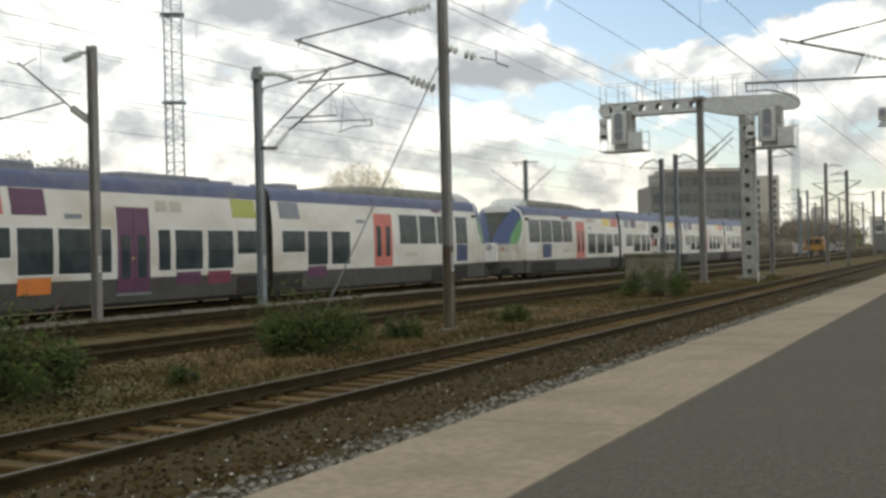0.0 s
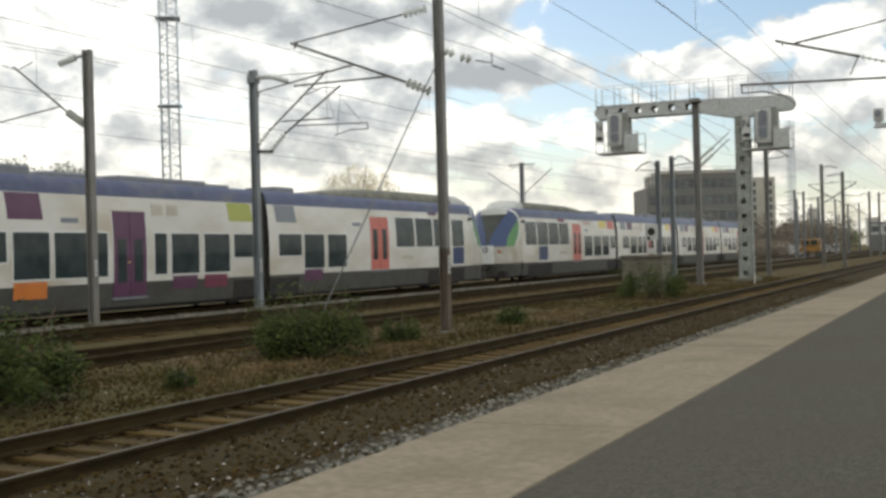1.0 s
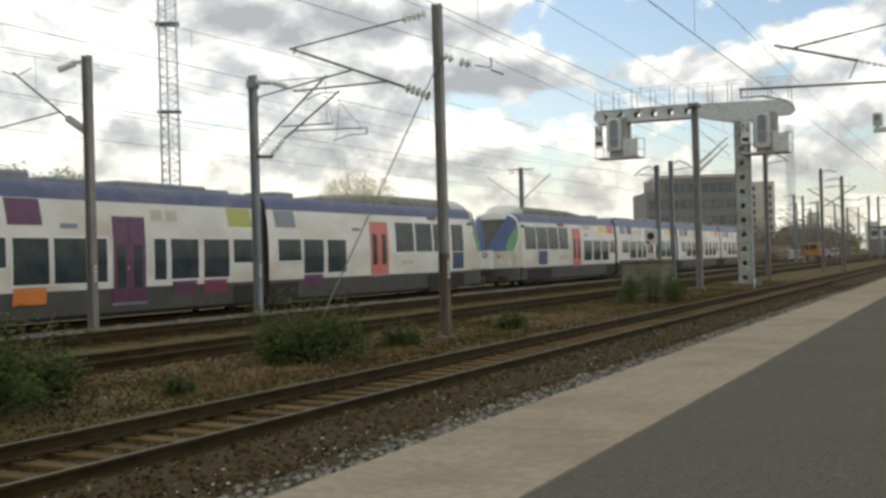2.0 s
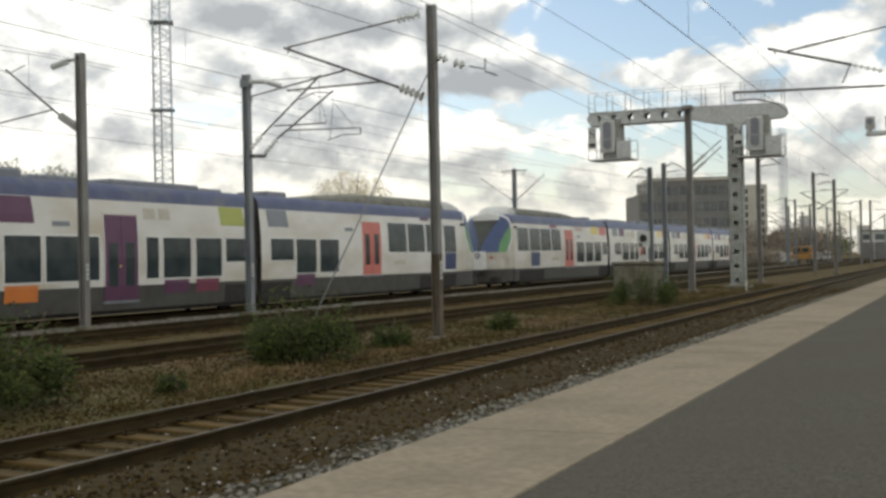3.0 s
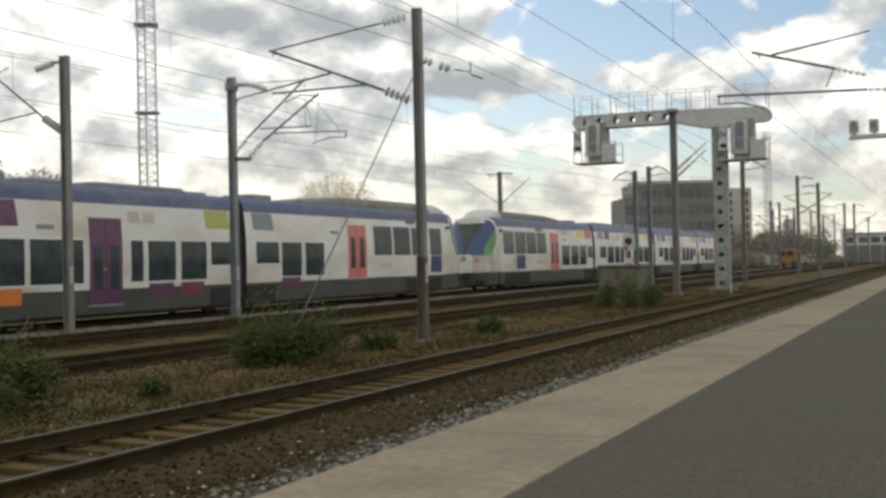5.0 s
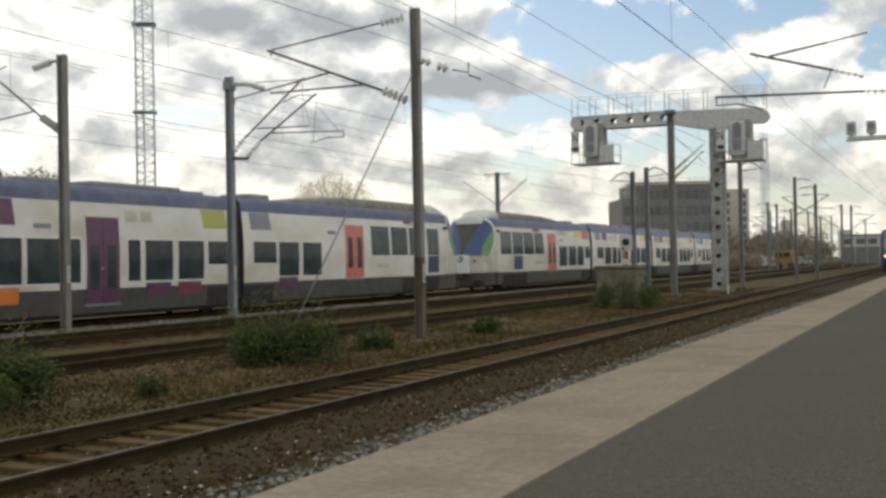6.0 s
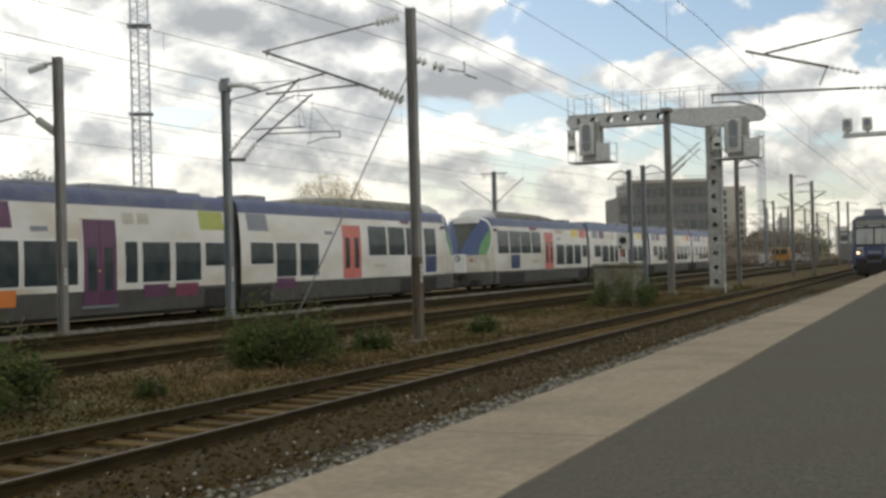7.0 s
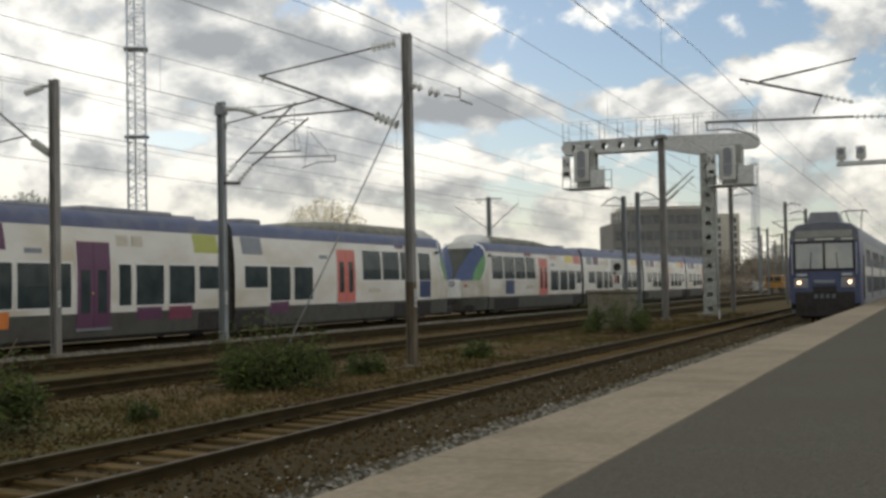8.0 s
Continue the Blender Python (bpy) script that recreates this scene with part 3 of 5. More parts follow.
def build_nose(parent, tip):
    """Rounded cab front whose paint pieces are cut from one shell."""
    looks = {"nose": (M_NOSEWHITE, "dirty white lower cab front"), "nose_skirt": (M_SKIRT, "grey lower nose skirt"), "visor": (M_PALEROOF, "pale visor above the windscreen"),
             "windscreen": (M_SCREEN, "raked dark windscreen narrowing downwards"), "green_flank": (M_NOSEGREEN, "green curved flash"), "blue_flank": (M_NOSEBLUE, "blue leaf-shaped pillar beside the windscreen"),
             "white_arch": (M_FRAME, "white arched trim"), "nose_roof": (M_BLUE, "")}
    na, zs = 44, [0.30 + 3.87 * i / 66 for i in range(67)]
    nose = None
    for key in looks:
        for sides in ([(1,), (-1,)] if key in ("green_flank", "blue_flank", "white_arch", "nose_roof") else [(1, -1)]):
          bm = BM()
          for side in sides:
            cache = {}

            def vert(i, j):
                if (i, j) not in cache:
                    d, y, z = nose_point(math.pi / 2 * i / na, zs[j], tip)
                    cache[i, j] = bm.verts.new((d, side * y, z))
                return cache[i, j]
            for i in range(na):
                for j in range(66):
                    d, y, z = nose_point(math.pi / 2 * (i + 0.5) / na, (zs[j] + zs[j + 1]) / 2, tip)
                    if nose_zone(d, y, z) == key:
                        bm.faces.new((vert(i, j), vert(i + 1, j), vert(i + 1, j + 1), vert(i, j + 1)))
          bmesh.ops.remove_doubles(bm, verts=list(bm.verts), dist=0.0004)
          m, label = looks[key]
          ob = part(key, bm, m, parent if key == "nose" else nose, label, smooth=True)
          nose = nose or ob
    # straight part between the cab front and the first car
    for side in (1, -1):
        part("cab_side", BM_section(NOSE_REAR, 3.2, range(1, 6), (side,)), M_WHITE, nose)
        part("cab_skirt", BM_section(NOSE_REAR, 3.2, range(0, 2), (side,)), M_SKIRT, nose)
    part("cab_roof", BM_section(NOSE_REAR, 3.2, range(5, 10)), M_BLUE, nose)
    bm = BM()
    crest(bm, [(tip + 1.45, 0.62, 3.86, 0.06), (tip + 1.8, 0.82, 3.95, 0.22), (tip + 2.3, 0.98, 3.98, 0.40), (2.9 + tip * 0.5, 1.05, 4.0, 0.57), (3.6, 1.05, 4.02, 0.56), (3.9, 1.0, 4.02, 0.46)])
    part("cab_roof_dome", bm, M_PALEROOF, nose, "pale grey dome over the cab", smooth=True)
    bm = BM()
    box(bm, tip - 0.16, tip + 0.30, -0.44, 0.44, 0.98, 2.0)
    bevelled(bm, 0.09, 2)
    cover = part("coupler_cover", bm, M_FRAME, nose, "clean white box fairing over the coupler")
    bm = BM()
    tube(bm, (tip - 0.15, 0, 1.78), (tip - 0.18, 0, 1.78), 0.17, seg=16)
    part("round_badge", bm, M_CGREY, cover)
    bm = BM()
    tube(bm, (tip - 0.165, 0.03, 1.78), (tip - 0.19, 0.03, 1.78), 0.07, seg=10)
    part("badge_centre", bm, M_FRAME, cover)
    bm = BM()
    tube(bm, (tip + 0.2, 0, 0.78), (tip - 0.9, 0, 0.78), 0.13, seg=12)
    box(bm, tip - 1.18, tip - 0.85, -0.2, 0.2, 0.58, 0.98)
    part("coupler", bm, M_UNDER, nose)
    bm = BM()
    box(bm, tip + 0.15, tip + 1.5, -1.1, 1.1, 0.18, 0.62)
    bevelled(bm, 0.08)
    part("obstacle_deflector", bm, M_UNDER, nose)
    for s in (-1, 1):
        for y, z, r, m, what in ((0.70, 1.66, 0.085, M_TAIL, "tail_lamp"), (0.92, 1.66, 0.10, M_LAMP, "headlight")):
            a = math.acos((y / side_y(z)) ** 1.25)
            d = nose_point(a, z, tip)[0]
            bm = BM()
            tube(bm, (d + 0.10, s * y, z), (d - 0.03, s * y, z), r, seg=12)
            part(what, bm, m, nose)
        bm = BM()
        box(bm, 2.35, 2.62, s * 1.47 - 0.05, s * 1.47 + 0.09, 3.28, 3.40)
        bevelled(bm, 0.02)
        part("camera_pod", bm, M_UNDER, nose)
    return nose


def end_car_windows(o):
    low, up = (1.20, 2.50), (1.98, 3.28)
    return ([(o + 3.25, o + 4.65, *up), (o + 5.05, o + 6.75, *up), (o + 6.95, o + 8.72, *up), (o + 8.92, o + 10.75, *up), (o + 15.3, o + 16.8, *low), (o + 17.1, o + 18.6, *low), (o + 18.8, o + 20.4, 1.70, 2.50)],
            [(o + 11.5, o + 13.2, 1.03, 3.26, M_RED)])


def mid_car_windows(o):
    low, small = (1.20, 2.48), (1.68, 2.48)
    return ([(o + 0.5, o + 1.68, *small), (o + 1.95, o + 3.4, *low), (o + 3.7, o + 5.15, *low), (o + 5.4, o + 6.0, *low), (o + 8.2, o + 10.4, *low), (o + 10.6, o + 11.95, *low), (o + 12.2, o + 13.7, *small)],
            [(o + 6.42, o + 7.95, 0.58, 3.14, M_PURPLE)])


def far_mid_windows(o):
    low, small = (1.30, 2.56), (1.72, 2.56)
    return ([(o + 1.3, o + 3.0, *small), (o + 3.4, o + 5.1, *low), (o + 5.5, o + 6.75, *low), (o + 7.05, o + 8.0, *low), (o + 11.0, o + 12.4, *low), (o + 12.7, o + 14.2, *low), (o + 14.5, o + 16.0, *low), (o + 16.3, o + 17.3, *small)],
            [(o + 8.4, o + 10.2, 0.75, 3.3, M_RED)])


def build_railcar(name_label, m, tip, end, mid, extra_end, extra_mid, mids=2, mid_length=15.7):
    tr = thing("regional_train", name_label, "train", "coupled regional trains", at=m)
    build_nose(tr, tip)
    w, d = end
    build_car(tr, 3.2, 21.05, w, d, extra_end, [(18.0, 19.4, 0.7, 0.16)], plates=[(14.0, 14.7, 2.85, 3.0)], shade_panels=[(3.2, 7.4), (19.0, 21.05)])
    bm = BM()
    crest(bm, [(3.7, 1.0, 4.02, 0.50), (4.0, 1.05, 4.0, 0.56), (8.5, 1.05, 4.0, 0.56), (12.5, 1.02, 4.0, 0.52), (14.5, 0.98, 4.0, 0.40), (17.5, 0.8, 4.0, 0.16)])
    part("roof_fairing", bm, M_ROOFGEAR, tr, "dusty olive equipment fairing on the roof")
    for b in (5.0, 21.3):
        build_bogie(tr, b)
    o = 21.6
    for k in range(mids):
        bm = BM()
        box(bm, o - 0.55, o + 0.02, -1.28, 1.28, 0.5, 3.85)
        part("gangway", bm, M_RUBBER, tr, "black folded gangway")
        w, d = mid(o)
        e = o + mid_length - 0.5
        build_car(tr, o, e, w, d, [(a + o, b + o, *r) for a, b, *r in extra_mid], [(o + 0.6, o + 1.9, 0.6, 0.08), (o + 2.2, o + 6.8, 0.75, 0.14), (o + 8.2, o + 10.0, 0.8, 0.10), (o + 10.6, o + 14.2, 0.85, 0.2)],
                  vents=[(o + 4.75, o + 5.3, 3.05, 3.4), (o + 5.5, o + 6.05, 3.05, 3.4)], plates=[(o + 9.4, o + 10.1, 2.76, 2.90)], shade_panels=[(o, o + 1.7), (e - 1.8, e)])
        build_bogie(tr, e + 0.2)
        o += mid_length
    return tr


def build_regional_trains():
    one_end = [(6.3, 7.25, 3.45, 3.58, M_PURPLE, 1, 0.0), (3.25, 4.6, 1.12, 1.95, M_DARKBLUE, 1, 0), (19.1, 20.5, 2.93, 3.56, M_GREYBLUE, 1, 0.12), (17.2, 18.6, 0.72, 1.18, M_PURPLE, 1, 0), (9.0, 10.2, 1.42, 1.60, M_BEIGE, 1, 0)]
    one_mid = [(0.45, 1.9, 2.92, 3.56, M_GREENP, 1, 0.12), (10.8, 12.1, 2.83, 3.56, M_PURPLE, 1, 0.08), (12.4, 13.9, 2.83, 3.56, M_RED, 1, 0.08), (10.7, 11.95, 0.66, 1.12, M_ORANGE, 1, 0),
               (3.8, 5.1, 0.72, 1.13, M_PURPLE, 1, 0), (2.1, 3.4, 0.70, 1.13, M_MAGENTA, 1, 0)]
    build_railcar("white regional railcar with blue roof, purple and red doors", pose(57.6, T4, R4, 0, 0, 180), -0.6, end_car_windows(0), mid_car_windows, one_end, one_mid)
    two_end = [(5.05, 6.6, 1.12, 1.93, M_DARKBLUE, -1, 0), (17.2, 18.9, 3.10, 3.62, M_YELLOWP, -1, 0.12), (19.2, 20.8, 3.06, 3.62, M_RED, -1, 0.12), (8.7, 10.0, 3.40, 3.62, M_MAGENTA, -1, 0), (13.9, 15.3, 3.30, 3.55, M_CORALPALE, -1, 0),
               (8.8, 10.2, 1.42, 1.62, M_BEIGE, -1, 0)]
    two_mid = [(0.9, 2.3, 3.05, 3.62, M_GREYBLUE, -1, 0.12), (2.7, 4.1, 3.05, 3.62, M_PURPLE, -1, 0.12), (6.2, 6.9, 2.95, 3.55, M_BEIGE, -1, 0.25), (14.4, 15.6, 3.1, 3.62, M_YELLOWP, -1, 0.12), (16.0, 17.3, 3.1, 3.62, M_RED, -1, 0.12)]
    up, low = (2.02, 3.34), (1.26, 2.58)
    two = ([(2.85, 4.65, *up), (4.85, 6.7, *up), (6.85, 8.65, *up), (8.85, 10.6, *up), (13.8, 15.5, *low), (15.85, 17.55, *low), (17.85, 19.4, *low), (19.75, 20.9, 1.74, 2.58)], [(11.35, 13.15, 1.0, 3.32, M_RED)])
    build_railcar("white regional railcar coupled nose to nose, red doors, yellow panels", pose(60.4, T4, R4), 0.45, two, far_mid_windows, two_end, two_mid, 3, 18.7)


# ---------------------------------------------------------------- commuter train that arrives
M_CBLUE = mat("commuter_blue", (0.031, 0.045, 0.105), (0.041, 0.056, 0.122), 0.45, scale=2, stain=(0.035, 0.042, 0.08), stain_scale=1.0)
M_DISPLAY = mat("unlit_display", (0.17, 0.175, 0.15), (0.21, 0.215, 0.185), 0.5, scale=3)
M_CCREAM = mat("commuter_cream", (0.50, 0.49, 0.43), (0.56, 0.54, 0.48), 0.5, scale=2)
M_CSIDE = mat("commuter_side_grey", (0.20, 0.21, 0.215), (0.26, 0.27, 0.27), 0.55, scale=2, stain=(0.15, 0.15, 0.15), stain_scale=1.0)
M_CBROW = mat("commuter_brow", (0.075, 0.082, 0.10), (0.10, 0.108, 0.125), 0.6, scale=3)
M_CPALE = mat("lamp_surround", (0.34, 0.35, 0.36), (0.4, 0.41, 0.41), 0.5, scale=4)
# pale mottled base paints the reflected sky into the windscreen panes
M_WSCREEN = mat("sky_painted_windscreen", (0.22, 0.24, 0.24), (0.34, 0.34, 0.29), 0.05, spec=0.8, scale=0.8)
M_HEADLIGHT = glow("lit_headlight", (1.0, 0.66, 0.36), 3.4)
M_CGLASS = mat("dusty_side_glazing", (0.03, 0.034, 0.036), (0.05, 0.055, 0.055), 0.45, spec=0.08, scale=1.5)
CPROF = [(1.36, 0.55), (1.44, 1.05), (1.44, 2.9), (1.41, 3.6), (1.38, 4.07), (1.12, 4.31), (0.5, 4.42), (0, 4.45)]


def c_section(bm, d0, d1, lo, hi, shrink0=1.0):
    pts = CPROF[lo:hi]
    for s in (1, -1):
        rows = [[bm.verts.new((d, s * y * k, z)) for y, z in pts] for d, k in ((d0, shrink0), (d1, 1.0))]
        for i in range(len(pts) - 1):
            bm.faces.new((rows[0][i], rows[0][i + 1], rows[1][i + 1], rows[1][i])).smooth = True


def c_plate(bm, d, lo_z, hi_z, ins=0.0):
    pts = [(y * (1 - ins), z) for y, z in CPROF if lo_z <= z <= hi_z]
    bm.faces.new([bm.verts.new((d, y, z)) for y, z in pts] + [bm.verts.new((d, -y, z)) for y, z in pts[::-1] if y > 0])


def build_commuter():
    tr = thing("commuter_train", "blue double-deck commuter train with lit headlights, arriving", "train", at=pose(318, T0, R0))
    L1 = 25.0
    cars = []
    for k in range(4):
        a, b = k * (L1 + 0.7) + (0.55 if k == 0 else 0), k * (L1 + 0.7) + L1
        bm = BM()
        c_section(bm, a if k else 3.2, b, 0, 4)
        body = part("car_body", bm, M_CSIDE, tr, "" if k else "dusty grey double-deck body side")
        if k == 0:
            bm = BM()
            c_section(bm, a, 3.2, 0, 4)
            part("cab_side", bm, M_CBLUE, body, "blue driving cab side")
        cars.append(body)
        bm = BM()
        c_section(bm, a, b, 3, 8)
        part("roof", bm, M_CGREY, body)
        for d in (a, b):
            bm = BM()
            c_plate(bm, d, 0.5, 4.6)
            part("end_wall", bm, M_CGREY, body)
        bm = BM()
        box(bm, a + 0.4, b - 0.4, -1.1, 1.1, 0.3, 0.7)
        part("underframe", bm, M_UNDER, body)
        if k:
            bm = BM()
            box(bm, a - 0.75, a + 0.05, -1.0, 1.0, 0.9, 3.8)
            part("gangway", bm, M_RUBBER, body)
        for s in (-1, 1):
            x = a + (4.5 if k == 0 else 1.5)
            n = 0
            while x + 1.4 < b - 1:
                if n % 5 == 2:
                    bm = BM()
                    box(bm, x, x + 1.4, s * 1.435 - 0.02, s * 1.435 + 0.02, 1.05, 2.95)
                    part("door", bm, M_CBLUE, body, "blue sliding door")
                else:
                    for z0, z1, y in ((1.35, 2.05, 1.44), (2.55, 3.3, 1.425)):
                        bm = BM()
                        box(bm, x, x + 1.3, s * y - 0.02, s * y + 0.014, z0, z1)
                        part("window", bm, M_CGLASS, body)
                x += 1.75
                n += 1
            if k == 0:
                bm = BM()
                box(bm, 2.2, 3.0, s * 1.44 - 0.02, s * 1.44 + 0.012, 1.1, 3.0)
                part("cab_door", bm, M_CGLASS, body)
                bm = BM()
                box(bm, 3.4, b, s * 1.44 - 0.01, s * 1.44 + 0.006, 2.12, 2.5)
                part("cream_band", bm, M_CCREAM, body)
        for d in (a + 3.6, b - 3.6):
            build_bogie(body, d)
    # cab front
    body = cars[0]
    bm = BM()
    outline0 = [(1.34, 0.95), (1.43, 1.3), (1.43, 2.9), (1.40, 3.6), (1.35, 4.05), (1.08, 4.27), (0.45, 4.36), (0, 4.38)]
    outline1 = [(1.44, 0.75), (1.44, 1.3), (1.44, 2.9), (1.41, 3.6), (1.38, 4.07), (1.12, 4.31), (0.5, 4.42), (0, 4.45)]
    full = lambda o: o + [(-y, z) for y, z in o[-2::-1]]
    f0 = [bm.verts.new((0.0 + max(0, z - 2.0) * 0.10, y, z)) for y, z in full(outline0)]
    f1 = [bm.verts.new((0.55, y, z)) for y, z in full(outline1)]
    n = len(f0)
    for i in range(n):
        bm.faces.new((f0[i], f0[(i + 1) % n], f1[(i + 1) % n], f1[i]))
    bm.faces.new(f0[:4] + f0[-4:])
    face = part("cab_front", bm, M_CBLUE, body, "flat blue driving cab front")
    bm = BM()
    brow = [bm.verts.new((max(0, z - 2.0) * 0.10 - 0.004, y * 1.002, z)) for y, z in full(outline0)[3:12]]
    rear = [bm.verts.new((0.56, y * 1.004, z + 0.004)) for y, z in full(outline1)[3:12]]
    bm.faces.new(brow)
    for i in range(8):
        bm.faces.new((brow[i], brow[i + 1], rear[i + 1], rear[i]))
    part("cab_brow", bm, M_CBROW, face, "dark grey brow above the windscreen")
    fx = lambda z: max(0, z - 2.0) * 0.10

    def plate(name, y0, y1, z0, z1, m, out=0.03, label="", b=0.012):
        q = BM()
        box(q, -out, 0.05, y0, y1, z0, z1)
        bevelled(q, b)
        for v in q.verts:
            v.co.x += fx(v.co.z)
        return part(name, q, m, face, label)
    plate("window_frame", -1.22, 1.22, 2.34, 3.58, M_UNDER, 0.02)
    for s in (-1, 1):
        plate("windscreen", min(s * 0.05, s * 1.15), max(s * 0.05, s * 1.15), 2.43, 3.49, M_WSCREEN, 0.035)
        plate("lamp_panel", min(s * 0.66, s * 1.22), max(s * 0.66, s * 1.22), 1.62, 2.06, M_CGREY, 0.03)
        bm = BM()
        tube(bm, (-0.02, s * 1.02, 1.85), (-0.07, s * 1.02, 1.85), 0.075, seg=16)
        part("headlight", bm, M_HEADLIGHT, face, "lit round headlight")
        plate("lamp_visor", min(s * 0.60, s * 1.26), max(s * 0.60, s * 1.26), 2.06, 2.10, M_UNDER, 0.035)
        plate("number_bars", min(s * 0.70, s * 1.12), max(s * 0.70, s * 1.12), 2.12, 2.22, M_CPALE, 0.034)
        bm = BM()
        tube(bm, (0.0, s * 0.87, 1.02), (-0.45, s * 0.87, 1.02), 0.10, seg=12)
        tube(bm, (-0.45, s * 0.87, 1.02), (-0.50, s * 0.87, 1.02), 0.24, seg=16)
        part("buffer", bm, M_UNDER, face)
        bm = BM()
        path_tube(bm, [(-0.08, s * 0.55, 2.40), (-0.04, s * 0.50, 3.1)], 0.014)
        part("wiper", bm, M_UNDER, face)
    plate("destination_display", -1.14, 1.14, 3.74, 4.04, M_DISPLAY, 0.03, "grey unlit destination panel")
    for y0, y1 in ((-1.16, -0.70), (-0.42, 0.36), (0.66, 1.16)):
        plate("rain_gutter", y0, y1, 3.635, 3.70, M_CCREAM, 0.03)
    # raised black plate stands for the shade inside the coupler recess
    plate("coupler_shade_plate", -0.48, 0.48, 1.46, 1.70, M_UNDER, 0.03)
    for y in (-0.36, -0.12, 0.12, 0.36):
        plate("jumper_box", y - 0.07, y + 0.07, 1.18, 1.36, M_CBROW, 0.06)
    for s in (-1, 1):
        plate("handrail", s * 1.30 - 0.015, s * 1.30 + 0.015, 2.2, 3.5, M_CPALE, 0.05, "", 0.004)
    plate("operator_stripe", -0.42, 0.42, 1.80, 1.94, M_GREYBLUE, 0.03)
    plate("lower_valance", -1.2, 1.2, 0.42, 1.45, M_UNDER, 0.02)
    bm = BM()
    box(bm, 0.5, 2.6, -0.72, 0.72, 4.3, 4.84)
    for v in bm.verts:
        if v.co.z > 4.5:
            v.co.y *= 0.76
    bevelled(bm, 0.05, 2)
    part("roof_unit", bm, M_CGREY, body, "grey rooftop equipment box")
    bm = BM()
    for s in (-1, 1):
        path_tube(bm, [(20.4, s * 0.40, 4.40), (21.7, s * 0.30, 5.2), (20.6, s * 0.45, 5.95)], 0.03)
    tube(bm, (20.6, -0.58, 5.95), (20.6, 0.58, 5.95), 0.035)
    for s in (-1, 1):
        tube(bm, (20.6, s * 0.58, 5.95), (20.6, s * 0.75, 5.81), 0.03)
    part("pantograph", bm, M_TUBE, body, "raised pantograph")
    return tr


COMMUTER = build_commuter()

# ---------------------------------------------------------------- masts and gantry
def h_beam(bm, x, y, z0, z1, w=0.26, f=0.02, web=0.014):
    h, e = w / 2, web / 2
    out = [(-h, -h), (h, -h), (h, -h + f), (e, -h + f), (e, h - f), (h, h - f), (h, h), (-h, h), (-h, h - f), (-e, h - f), (-e, -h + f), (-h, -h + f)]
    lo = [bm.verts.new((x + a, y + b, z0)) for a, b in out]
    hi = [bm.verts.new((x + a, y + b, z1)) for a, b in out]
    bm.faces.new(lo[::-1]), bm.faces.new(hi)
    for i in range(12):
        j = (i + 1) % 12
        bm.faces.new((lo[i], lo[j], hi[j], hi[i]))


def build_mast(name, x, y, z0, z1, w, m, label, turn=0):
    t = thing(name, label, "mast", "overhead line masts", at=pose(x, y, 0, 0, 0, turn))
    bm = BM()
    h_beam(bm, 0, 0, z0, z1, w)
    part("post", bm, m, t)
    bm = BM()
    box(bm, -w * 0.9, w * 0.9, -w * 0.9, w * 0.9, z0 - 0.5, z0 + 0.06)
    bevelled(bm, 0.02)
    part("footing", bm, M_HUT, t, "concrete footing")
    return t


def insulator(bm, p, q, n=4, r=0.075):
    p, q = Vector(p), Vector(q)
    tube(bm, p, q, 0.02, seg=6)
    for i in range(n):
        c = p.lerp(q, (i + 0.5) / n)
        d = (q - p).normalized() * 0.022
        tube(bm, c - d, c + d, r, r * 0.55, seg=10)


GUY = (-4.777, 1.046, -0.74)


def insulators(parent, rows):
    for p, q, n, r in rows:
        bm = BM()
        insulator(bm, p, q, n, r)
        part("insulator", bm, M_INSUL, parent, "pale ribbed insulator")


